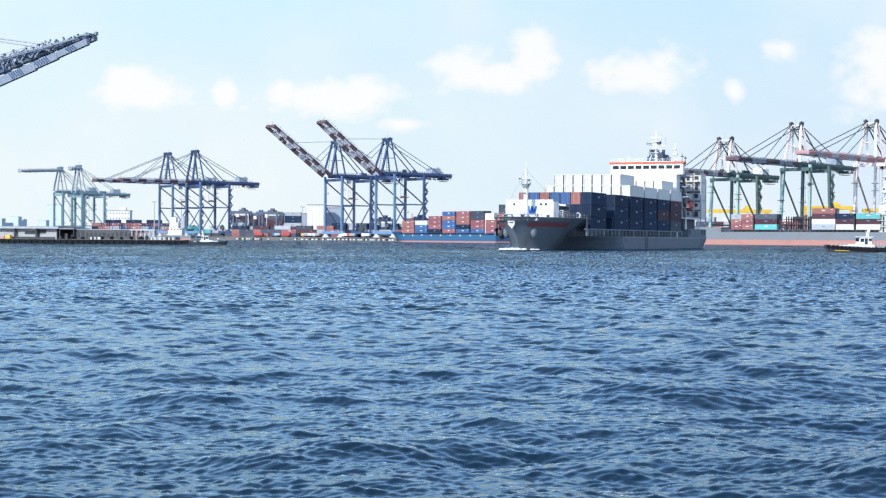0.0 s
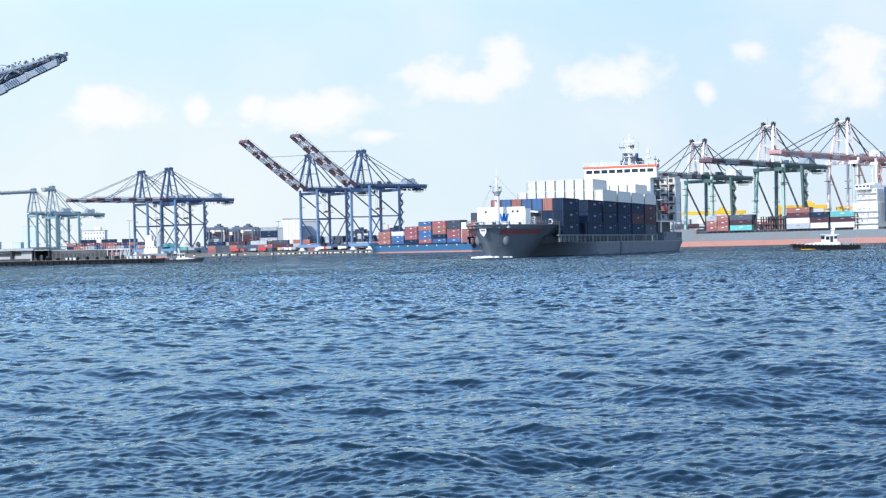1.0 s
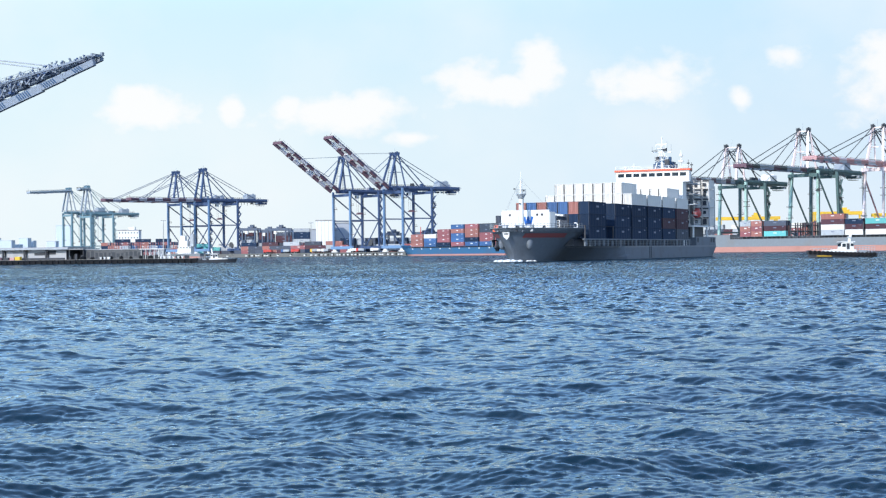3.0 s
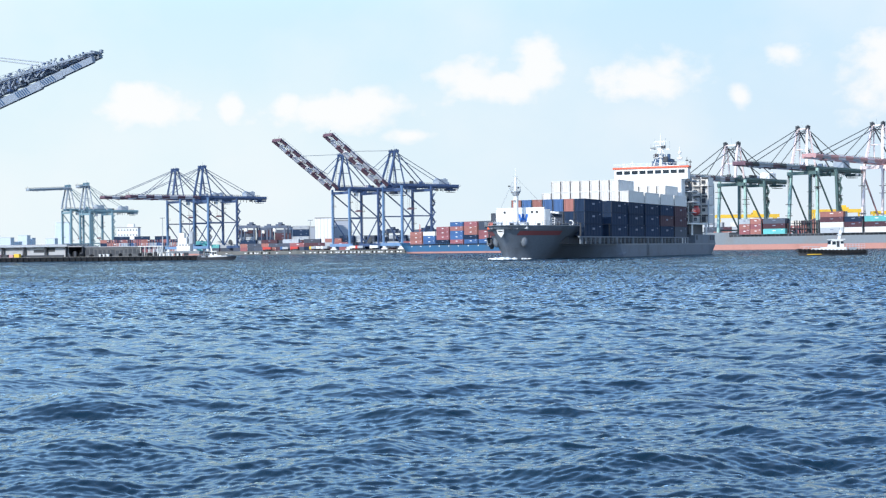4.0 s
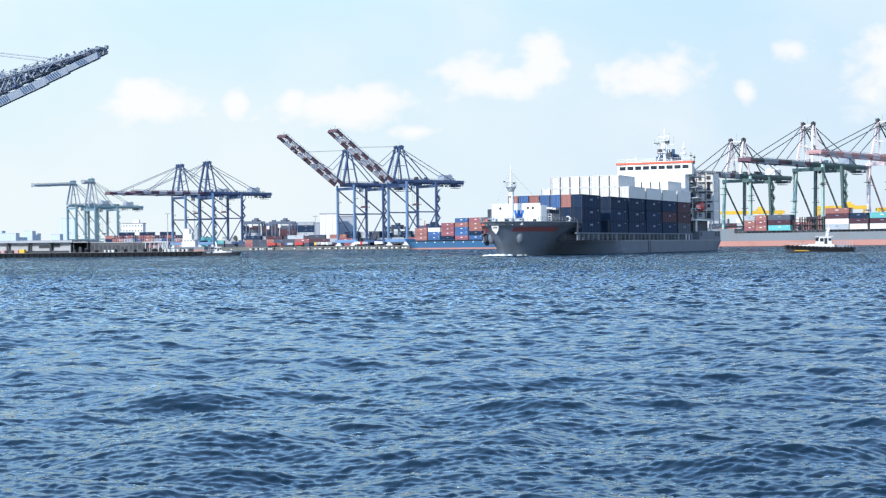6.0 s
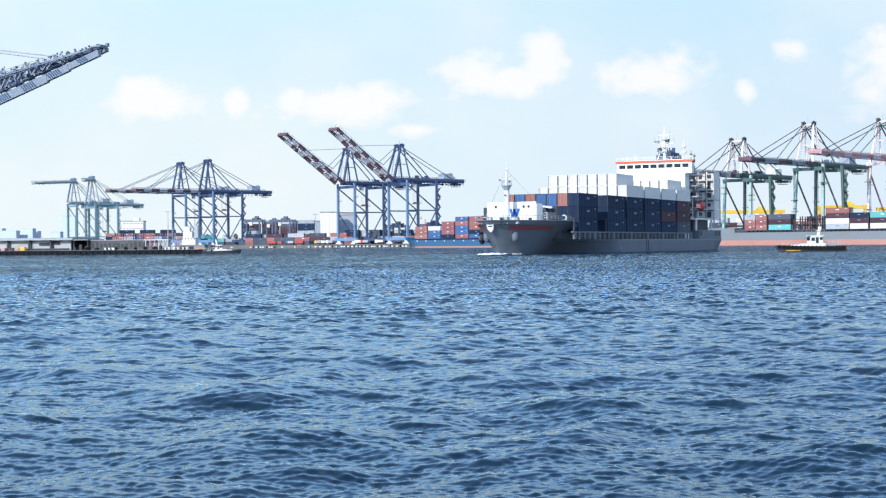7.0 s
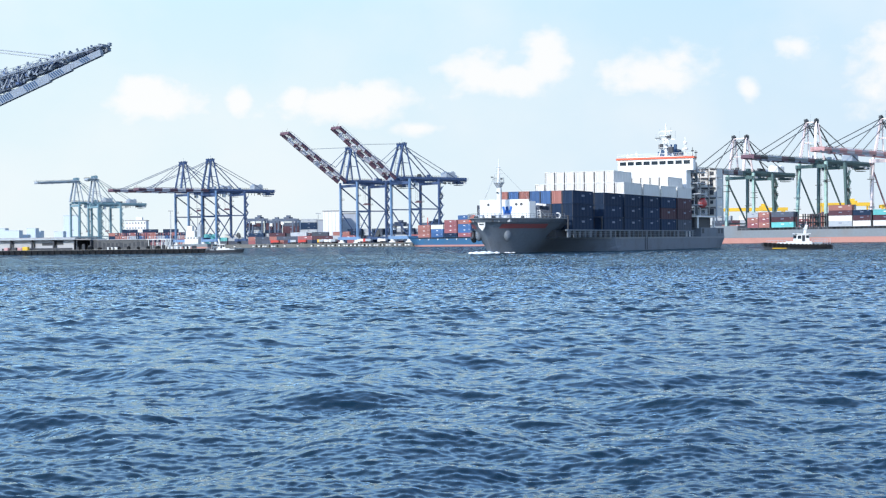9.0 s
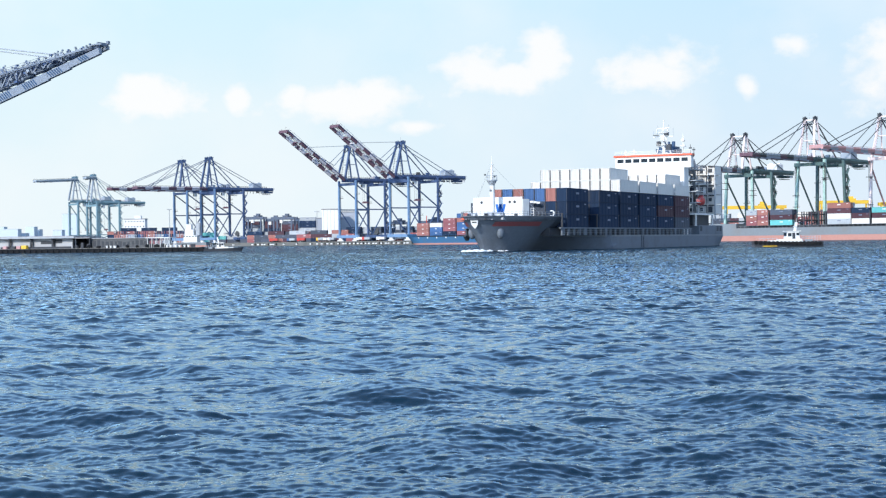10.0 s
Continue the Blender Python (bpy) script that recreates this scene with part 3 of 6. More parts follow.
    for k in range(n):
        z0 = 5 + k * 3.0
        s = 1 if k % 2 else -1
        bm_beam(bm, (G + 1.4 - s * 1.0, -hs - 0.4, z0), (G + 1.4 + s * 1.0, -hs - 0.4, z0 + 3.0), 1.4, 0.3)
        bm_box(bm, (G + 1.4 + s * 1.3, -hs - 0.4, z0 + 3.0), (0.9, 1.2, 0.14))
        bm_box(bm, (G + 1.4 + s * 1.7, -hs - 0.9, z0 + 3.5), (0.08, 0.08, 1.0))
    part("stair_tower", bm, dark, r)
    # cab and trolley under the girder
    tx = G * 0.62
    bm = B()
    bm_box(bm, (tx, 0, zg - 0.5), (5.5, 6.6, 1.0))
    for sx in (-1, 1):
        bm_box(bm, (tx + sx * 2.2, 0, zg + 0.3), (0.5, 6.0, 0.8))
    part("trolley", bm, dark, r)
    bm = B()
    bm_box(bm, (tx - 3.2, -1.6, zg - 2.3), (2.2, 2.0, 2.4))
    cab = part("operator_cab", bm, WHITE, r, "pale operator cab")
    bm = B()
    bm_box(bm, (tx - 4.33, -1.6, zg - 2.4), (0.05, 1.7, 1.5))
    part("cab_window", bm, GLASS, cab, "dark cab window")
    bm = B()
    for sx in (-1, 1):
        for sy in (-1, 1):
            bm_tube(bm, (tx + sx * 1.6, sy * 0.9, zg - 1), (tx + sx * 1.6, sy * 0.9, tie + 5), 0.05, seg=5)
    part("hoist_rope", bm, DARK, r)
    bm = B()
    bm_box(bm, (tx, 0, tie + 4.6), (1.6, 6.0, 0.7))
    bm_box(bm, (tx, 0, tie + 5.2), (2.4, 2.0, 0.6))
    part("spreader", bm, CRANE_MAROON, r, "dark red lifting spreader")
    # apex frame
    ax = 1.5
    am = pale_apex or main
    for sy in (-1, 1):
        beam_part("apex_leg", (-1.8 - 0.6 * hinge_out, sy * 4.3, zg + 2), (ax - 0.8, sy * apex_half, za), 1.15, am, r)
        beam_part("apex_leg", (6.5, sy * 4.3, zg + 2), (ax + 1.2, sy * apex_half, za), 0.75, am, r)
        beam_part("apex_tie", (0.4, sy * 3.3, (zg + za) / 2), (4.2, sy * 3.3, (zg + za) / 2), 0.4, am, r)
        for q in (0.35, 0.75):
            beam_part("back_stay", (ax + 0.6, sy * apex_half, za - 0.5), (G + (back - 3) * (q if q > 0.5 else 0.0), sy * 3.2, zg + 2.3), 0.32 if q > 0.5 else 0.5, stay, r)
    beam_part("apex_tie", (0.4, -3.3, (zg + za) / 2), (0.4, 3.3, (zg + za) / 2), 0.4, am, r)
    for sy in (-1, 1):
        bm = B()
        bm_box(bm, (ax, sy * apex_half, za + 0.1), (3.4, 1.0, 0.9))
        for sx in (-1, 0, 1):
            bm_tube(bm, (ax + sx * 1.3, sy * apex_half - 0.35, za + 0.9), (ax + sx * 1.3, sy * apex_half + 0.35, za + 0.9), 0.62, seg=10)
        bm_box(bm, (ax + 0.2, sy * apex_half, za + 1.5), (1.0, 0.5, 0.9))
        bm_beam(bm, (ax - 1.8, sy * (apex_half + 0.5), za + 0.5), (ax - 1.8, sy * (apex_half + 0.5), za + 1.7), 0.1)
        bm_beam(bm, (ax + 1.8, sy * (apex_half + 0.5), za + 0.5), (ax + 1.8, sy * (apex_half + 0.5), za + 1.7), 0.1)
        bm_beam(bm, (ax - 1.8, sy * (apex_half + 0.5), za + 1.65), (ax + 1.8, sy * (apex_half + 0.5), za + 1.65), 0.1)
        part("apex_head", bm, head or dark, r)
    beam_part("apex_tie", (ax, -apex_half, za), (ax, apex_half, za), 0.5, am, r)
    bm = B()
    bm_tube(bm, (ax + 1, 1, za), (ax + 1, 1, za + 4.2), 0.09, seg=6)
    part("lightning_rod", bm, STEEL, r)
    bm = B()
    for k in range(14):
        xx = G * 0.75 + (G * 0.25 + back - 2) * k / 13
        bm_box(bm, (xx, 4.4, zg - 0.6 - 0.25 * (k % 2)), (0.3, 0.2, 1.5 + 0.5 * (k % 2)))
    bm_box(bm, (G * 0.87 + back / 2, 4.4, zg + 0.25), (G * 0.25 + back, 0.25, 0.3))
    part("festoon_cable", bm, DARK, r, "hanging festoon cables")
    # boom, hinged at the waterside
    hinge = Vector((-hinge_out, 0, zg + 1.2))
    ca, sa = math.cos(radians(lift)), math.sin(radians(lift))

    if raised_arm:
        hinge, ca, sa = Vector((3.0, 0, za - 1.6)), 1.0, -0.05

    def at(d, yy, zz):
        return hinge + Vector((-d * ca + zz * sa * 1.0, yy, d * sa + zz * ca))
    nseg = 9
    for k in range(nseg):
        d0, d1 = out * k / nseg, out * (k + 1) / nseg
        bm = B()
        dep = 2.3 if k < nseg - 2 else 1.9
        for sy in (-1, 1):
            bm_beam(bm, at(d0, sy * boom_half, 0), at(d1, sy * boom_half, 0), 1.0, dep)
        bm_beam(bm, at(d1 - 0.3, -boom_half, 0.4), at(d1 - 0.3, boom_half, 0.4), 0.7, 0.7)
        bm_beam(bm, at(d0 + 0.2, -boom_half, 0.6), at(d1 - 0.4, boom_half, 0.6), 0.3)
        part("boom_section", bm, boom_mats[k % len(boom_mats)], r)
    bm = B()
    for k in range(20):
        d = out * (k + 0.5) / 20
        bm_beam(bm, at(d, -boom_half - 1.3, 0.3), at(d, -boom_half - 1.3, 1.5), 0.08)
    bm_beam(bm, at(0, -boom_half - 1.3, 1.5), at(out, -boom_half - 1.3, 1.5), 0.09)
    bm_beam(bm, at(0, -boom_half - 1.1, 0.2), at(out, -boom_half - 1.1, 0.2), 0.9, 0.12)
    part("boom_walkway", bm, dark, r)
    bm = B()
    bm_beam(bm, at(out - 0.6, -boom_half - 0.6, 0.3), at(out - 0.6, boom_half + 0.6, 0.3), 1.0, 1.7)
    bm_tube(bm, at(out, -1, 1.2), at(out, -1, 3.4), 0.1, seg=6)
    part("boom_tip", bm, boom_mats[0], r)
    for sy in (-1, 1):
        apex = Vector((ax - 0.8, sy * apex_half, za))
        if raised_arm:
            beam_part("fore_stay", apex, at(out * 0.3, sy * boom_half, 0.5), 0.35, am, r)
        elif lift < 10:
            beam_part("fore_stay", apex, at(out * 0.84, sy * boom_half, 0.9), 0.32, stay, r)
            beam_part("fore_stay", apex, at(out * 0.42, sy * boom_half, 0.9), 0.28, stay, r)
        else:
            # folded stays hang slack along the raised boom
            mid = at(out * 0.40, sy * boom_half, 4.2)
            beam_part("fore_stay", apex, at(out * 0.22, sy * boom_half, 3.0), 0.3, dark, r)
            beam_part("fore_stay", at(out * 0.22, sy * boom_half, 3.0), at(out * 0.45, sy * boom_half, 1.0), 0.3, dark, r)
            beam_part("hoist_line", apex + Vector((0, 0, 1)), at(out * 0.62, sy * 2.4, 2.2), 0.16, STEEL, r)
    clutter(r, random.Random(seed), S, G, zg, za, back, tie, dark, at, out)
    return r


BLUE_BOOM = [CRANE_MAROON, CRANE_PALE]
BL_UP = "blue ship-to-shore gantry crane with raised banded boom on quay"
BL_DN = "blue ship-to-shore gantry crane with lowered banded boom on quay"
sts_crane(-65.1, 954, 40.1, CRANE_BLUE, CRANE_BLUE_LIT, BLUE_BOOM, BL_UP, "blue gantry cranes", lift=34.0, out=54.1, S=18.6, G=23.8, zg=39.0, za=61.9, tie=20.9, hinge_out=5.2, boom_half=4.3)
sts_crane(-29.6, 907, 37.5, CRANE_BLUE, CRANE_BLUE_LIT, BLUE_BOOM, BL_UP, "blue gantry cranes", seed=2, lift=36.0, out=51.2, S=20.0, G=22.9, zg=38.7, za=60.8, tie=20.8, back=27.4, hinge_out=6.4, boom_half=4.3)
sts_crane(-198.1, 1079, 40.9, CRANE_BLUE, CRANE_BLUE_LIT, BLUE_BOOM, BL_DN, "blue gantry cranes", seed=3, out=56.3, S=18.8, G=23.9, zg=38.6, za=60.7, tie=21.0)
sts_crane(-172.9, 1049, 40.4, CRANE_BLUE, CRANE_BLUE_LIT, BLUE_BOOM, BL_DN, "blue gantry cranes", seed=4, out=56.3, S=19.4, G=24.3, zg=38.0, za=60.8, tie=21.0, back=30.1)
TL = "weathered teal ship-to-shore gantry crane on distant quay"
sts_crane(-347.5, 1350, 39, CRANE_TEAL, CRANE_TEAL, [CRANE_GREY], TL, "teal gantry cranes", S=19, G=21, zg=39.3, za=62.2, out=41, back=22, tie=9, pale_apex=CRANE_GREY, raised_arm=True, leg=1.3)
sts_crane(-324.3, 1325, 39, CRANE_TEAL, CRANE_TEAL, [CRANE_GREY], TL, "teal gantry cranes", S=21, G=22, zg=37.2, za=62.8, out=10, back=29.7, tie=9, pale_apex=CRANE_GREY, raised_arm=True, leg=1.3)
GR = "green ship-to-shore gantry crane with lowered boom above moored ship"
sts_crane(156.1, 775.5, 49.1, CRANE_SEA, CRANE_MINT_LIT, [CRANE_GREY, CRANE_MAROON, CRANE_PALE], GR, "green gantry cranes", seed=5, leg=1.2, S=16.4, G=22.8, zg=33.8, za=53.5, out=45, back=33, tie=8, slope_legs=1.5, house=WHITE, pale_apex=CRANE_PINKISH, head=CRANE_DARK, apex_half=3.8)
sts_crane(187.8, 750, 48.4, CRANE_SEA, CRANE_MINT_LIT, [CRANE_MAROON, CRANE_GREY, CRANE_GREY, CRANE_DARK], GR, "green gantry cranes", seed=6, leg=1.3, S=16.6, G=24, zg=38.2, za=59.7, out=61.9, back=37.8, tie=8, slope_legs=2.5, pale_apex=CRANE_PINKISH, head=CRANE_DARK, apex_half=2.8)
sts_crane(219.2, 725.3, 48.4, CRANE_PINKISH, CRANE_PINKISH, [CRANE_PINK, CRANE_PALE, CRANE_PINK, CRANE_GREY], "faded red and white ship-to-shore gantry crane above moored ship", "green gantry cranes", S=17, G=24, zg=39.6, za=59.2, out=70, back=34, tie=8, slope_legs=2.5, house=WHITE, pale_apex=CRANE_PINKISH, head=CRANE_DARK, dark=CRANE_PINK, apex_half=2.8)


# ---- the sailing container ship; local x runs aft, y to starboard, z from the waterline ----
SHIP = root("container_ship", pose(32.66, 343.1, 0, 0, 0, 66.83), "grey container ship under way, loaded with navy and white containers", "container ship")
HB = 11.1
Z_SIDE, STERN = 3.1, 97.3


def stem_u(z):
    zz = max(z, 0.0)
    return -35.6 - 5.8 * (zz / 7.0) ** 1.15


def half_breadth(u, z):
    s0 = stem_u(z)
    ent = -14.0 - s0
    s = min(max((u - s0) / ent, 0.0), 1.0)
    b = HB * math.sin(s * math.pi / 2) ** (0.92 - 0.24 * min(max(z, 0) / 7.4, 1))
    # flared bow, finest at the waterline
    if u < 8:
        w = min(max((u + 38.0) / 47.0, 0.0), 1.0)
        b *= 1 - 0.78 * (1 - min(max(z, 0.0), 7.0) / 7.0) * math.sin(math.pi * w) ** 1.3
    # fuller aft body, tucked in at the waterline by the stern
    if u > 84 and z < 2.6:
        b *= 1 - 0.10 * ((u - 84) / (STERN - 84)) ** 2 * (1 - max(z, -1) / 2.6)
    return b


def hull_skin(bm, z0, z1, nz, u_end, nu):
    rows_all = []
    for sy in (-1, 1):
        rows = []
        for i in range(nz + 1):
            z = z0 + (z1 - z0) * i / nz
            row = []
            for k in range(nu + 1):
                f = (k / nu) ** 1.7
                s0 = stem_u(z)
                u = s0 + (u_end - s0) * f
                row.append((u, sy * half_breadth(u, z), z))
            rows.append(row)
        bm_grid(bm, rows)
        rows_all.append(rows)
    return rows_all


def build_hull():
    bm = B()
    sides = hull_skin(bm, -2.0, Z_SIDE, 8, STERN, 46)
    # transom and main deck
    a, b = sides
    bm_grid(bm, [[r[-1] for r in a], [r[-1] for r in b]])
    bm_grid(bm, [a[-1], b[-1]])
    bmesh.ops.remove_doubles(bm, verts=bm.verts[:], dist=0.01)
    bmesh.ops.recalc_face_normals(bm, faces=bm.faces[:])
    hull = part("hull", bm, HULL_GREY, SHIP, smooth=False)
    # raised bow with bulwark
    bm = B()
    sides = hull_skin(bm, Z_SIDE, 7.0, 8, -21.5, 30)
    a, b = sides
    bm_grid(bm, [[r[-1] for r in a], [r[-1] for r in b]])
    bmesh.ops.remove_doubles(bm, verts=bm.verts[:], dist=0.01)
    bmesh.ops.recalc_face_normals(bm, faces=bm.faces[:])
    part("bow_plating", bm, HULL_GREY, hull)
    # the bow's deck
    bm = B()
    us = [stem_u(7.0) + 0.4 + (-21.7 - stem_u(7.0) - 0.4) * (k / 20) ** 1.6 for k in range(21)]
    bm_grid(bm, [[(u, -max(half_breadth(u, 7.0) - 0.05, 0.02), 6.3) for u in us], [(u, max(half_breadth(u, 7.0) - 0.05, 0.02), 6.3) for u in us]])
    part("bow_deck", bm, STEEL, SHIP)
    # rail cap along the bow
    bm = B()
    for sy in (-1, 1):
        pts = []
        for k in range(31):
            u = stem_u(7.0) + (-21.5 - stem_u(7.0)) * (k / 30) ** 1.7
            pts.append(Vector((u, sy * half_breadth(u, 7.0), 7.02)))
        for p, q in zip(pts, pts[1:]):
            if (q - p).length > 0.01:
                bm_beam(bm, p, q, 0.28, 0.12)
    part("rail_cap", bm, HULL_LIGHT, SHIP)
    return hull


hull = build_hull()


def hull_band(name, z0, z1, u0, u1, mat_, proud=0.06, sides=(-1, 1), n=16, label=""):
    """A painted strip that follows the plating."""
    bm = B()
    for sy in sides:
        rows = []
        for z in (z0, (z0 + z1) / 2, z1):
            row = []
            for k in range(n + 1):
                u = max(u0 + (u1 - u0) * k / n, stem_u(z) + 0.02)
                row.append((u - proud * 0.6, sy * (half_breadth(u, z) + proud), z))
            rows.append(row)
        bm_grid(bm, rows)
    return part(name, bm, mat_, hull, label)


hull_band("name_stripe", 5.0, 5.9, -37.5, -26, FADED_RED, label="faded red stripe on the bow")
for u in (27.6, 29.0):
    box_part("fender_strip", (u, -HB - 0.03, 1.6), (0.3, 0.12, 3.0), DARK, hull, "dark vertical strip on the side")
hull_band("rubbing_strake", 2.75, 3.1, -20, 97.5, HULL_LIGHT, n=24)
# bow crest, anchors and their bolsters
bm = B()
vs = [bm.verts.new(p) for p in ((0, -0.8, 0.75), (0, 0.8, 0.75), (-0.1, 0.65, -0.2), (-0.2, 0, -1.0), (-0.1, -0.65, -0.2))]
f = bm.faces.new(vs)
r = bmesh.ops.extrude_face_region(bm, geom=[f])
bmesh.ops.translate(bm, vec=(-0.25, 0, 0), verts=[v for v in r["geom"] if isinstance(v, bmesh.types.BMVert)])
bmesh.ops.recalc_face_normals(bm, faces=bm.faces[:])
crest = part("bow_crest", bm, WHITE, hull, "white shield on the stem", at=pose(stem_u(5.6) - 0.1, 0, 5.6, 0, -22, 0))
box_part("crest_bar", (-0.28, 0, 0.25), (0.06, 1.0, 0.4), DARK, crest)
for sy in (-1, 1):
    u, z = -35.0, 3.7
    yb = sy * half_breadth(u, z)
    bm = B()
    bmesh.ops.create_uvsphere(bm, u_segments=14, v_segments=10, radius=1.0, matrix=pose(u, yb, z) @ Matrix.Diagonal((1.0, 0.7, 1.2, 1)))
    bol = part("anchor_bolster", bm, HULL_GREY, hull, "rounded anchor pocket", smooth=True)
    if sy < 0:
        continue
    bm = B()
    p = Vector((u - 0.6, yb + sy * 0.95, z - 0.3))
    p.z += 0.9
    bm_beam(bm, p, p + Vector((0.2, 0, -1.7)), 0.4)
    bm_beam(bm, p + Vector((-0.9, 0, -1.1)), p + Vector((0.2, 0, -1.9)), 0.5)
    bm_beam(bm, p + Vector((1.1, 0, -1.1)), p + Vector((0.2, 0, -1.9)), 0.5)
    part("anchor", bm, DARK, hull, "dark hanging anchor")
# breakwater on the bow with a blue zigzag emblem
BWU = -30.4
bm = B()
bm_box(bm, (BWU, -0.5, 8.6), (0.35, 10.8, 4.6))
for sy in (-1, 1):
    bm_beam(bm, (BWU, sy * 5.4 - 0.5, 8.4), (BWU + 2.0, sy * 5.9 - 0.5, 8.4), 0.3, 4.1)
bmesh.ops.bevel(bm, geom=bm.edges[:], offset=0.04, segments=1, affect="EDGES")
bw = part("breakwater", bm, WHITE, SHIP, "white breakwater plate across the bow")
for k in range(5):
    beam_part("breakwater_stay", (BWU + 0.2, -4.6 + 2.3 * k, 10.6), (BWU + 2.6, -4.6 + 2.3 * k, 6.4), 0.2, WHITE, bw)
bm = B()
for a, b in (((-1.4, 1), (-0.75, -1)), ((-0.75, -1), (-0.05, 0.9)), ((-0.25, 1), (0.45, -1)), ((0.45, -1), (1.3, 1))):
    bm_beam(bm, (BWU - 0.21, -1.25 - a[0] * 0.66, 8.5 + a[1]), (BWU - 0.21, -1.25 - b[0] * 0.66, 8.5 + b[1]), 0.05, 0.5)
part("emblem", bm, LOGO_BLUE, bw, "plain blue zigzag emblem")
for y in (-4.3, -3.2, 3.0):
    bm = B()
    bm_tube(bm, (BWU - 0.24, y, 9.9), (BWU - 0.1, y, 9.9), 0.28, seg=10)
    part("fairlead_hole", bm, DARK, bw)
# side plating that slopes down from the bow to the main deck
for sy in (-1, 1):
    bm = B()
    rows = []
    for k in range(9):
        u = -21.5 + 13.0 * k / 8
        top = 7.0 - 3.85 * (k / 8) ** 0.8
        rows.append([(u, sy * (half_breadth(u, Z_SIDE)), Z_SIDE), (u, sy * half_breadth(u, (Z_SIDE + top) / 2), (Z_SIDE + top) / 2), (u, sy * half_breadth(u, top), top)])
    bm_grid(bm, rows)
    r = bmesh.ops.solidify(bm, geom=bm.faces[:], thickness=0.12)
    part("sloping_bulwark", bm, HULL_GREY, SHIP)
# winches and clutter on the bow deck
for i, (u, y) in enumerate(((-37.6, -1.8), (-37.6, 1.8), (-36.0, -3.4), (-36.0, 3.4))):
    bm = B()
    bm_tube(bm, (u, y - 0.9, 7.1), (u, y + 0.9, 7.1), 0.65, seg=12)
    bm_box(bm, (u, y, 6.55), (1.6, 2.2, 0.5))
    part("winch", bm, ORANGE if i == 3 else STEEL, SHIP, "mooring winch on the bow deck")
for sy in (-1, 1):
    for u in (-39, -36, -33, -27):
        bm = B()
        for d in (-0.4, 0.4):
            bm_tube(bm, (u + d, sy * (half_breadth(u, 7.0) - 0.9), 6.3), (u + d, sy * (half_breadth(u, 7.0) - 0.9), 7.5), 0.22, seg=8)
        part("bollard", bm, DARK, SHIP)
# bow rail
bm = B()
for sy in (-1, 1):
    prev = None
    for k in range(24):
        u = stem_u(7.0) + (-22 - stem_u(7.0)) * (k / 23) ** 1.3
        p = Vector((u, sy * half_breadth(u, 7.0), 7.05))
        bm_beam(bm, p, p + Vector((0, 0, 0.9)), 0.06)
        if prev:
            for hgt in (0.45, 0.9):
                bm_beam(bm, prev + Vector((0, 0, hgt)), p + Vector((0, 0, hgt)), 0.05)
        prev = p
part("bow_rail", bm, HULL_LIGHT, SHIP)
# foremast
MU, MY = -34.0, -0.9
bm = B()
bm_tube(bm, (MU, MY, 6.3), (MU, MY, 13.8), 0.62, 0.44, 14)
bm_tube(bm, (MU, MY, 13.8), (MU, MY, 17.2), 0.32, 0.2, 10)
bm_tube(bm, (MU, MY, 17.2), (MU, MY, 19.0), 0.10, 0.06, 8)
mast = part("foremast", bm, WHITE, SHIP, "white tubular foremast")
bm = B()
bm_tube(bm, (MU, MY, 13.2), (MU, MY, 14.1), 0.5, 1.0, 14)
bm_tube(bm, (MU, MY, 14.1), (MU, MY, 14.3), 1.1, seg=14)
part("mast_platform", bm, STEEL, mast)
bm = B()
for k in range(12):
    a = k * math.pi / 6
    b_ = a + math.pi / 6
    p, q = (MU + 1.05 * math.cos(a), MY + 1.05 * math.sin(a)), (MU + 1.05 * math.cos(b_), MY + 1.05 * math.sin(b_))
    bm_tube(bm, (*p, 14.3), (*p, 15.2), 0.03, seg=5)
    bm_tube(bm, (*p, 15.15), (*q, 15.15), 0.03, seg=5)
part("platform_rail", bm, STEEL, mast)
beam_part("crossarm", (MU, MY - 0.9, 16.0), (MU, MY + 0.9, 16.0), 0.12, STEEL, mast)
beam_part("lamp_arm", (MU - 0.2, MY - 0.5, 17.3), (MU - 0.2, MY + 0.5, 17.3), 0.15, STEEL, mast)
for y, z in ((-0.9, 14.9), (1.2, 15.3), (0.0, 12.2)):
    bm = B()
    bm_box(bm, (MU - 0.75, MY + y, z), (0.25, 0.3, 0.28))
    bm_box(bm, (MU - 0.4, MY + y, z), (0.6, 0.1, 0.1))
    part("mast_lamp", bm, DARK, mast, "dark floodlight on the mast")
bm = B()
for k in range(16):
    bm_box(bm, (MU + 0.75, MY, 6.9 + 0.42 * k), (0.06, 0.5, 0.06))
for q in (-0.25, 0.25):
    bm_box(bm, (MU + 0.75, MY + q, 9.9), (0.06, 0.06, 6.6))
part("mast_ladder", bm, STEEL, mast)
bm = B()
for sy in (-1, 1):
    bm_tube(bm, (MU, MY + sy * 0.3, 17), (MU + 9, sy * 8.5, 6.4), 0.025, seg=5)
    bm_tube(bm, (MU, MY + sy * 0.3, 17), (MU - 5, sy * 2.0, 7.1), 0.025, seg=5)
part("mast_stay", bm, STEEL, mast)
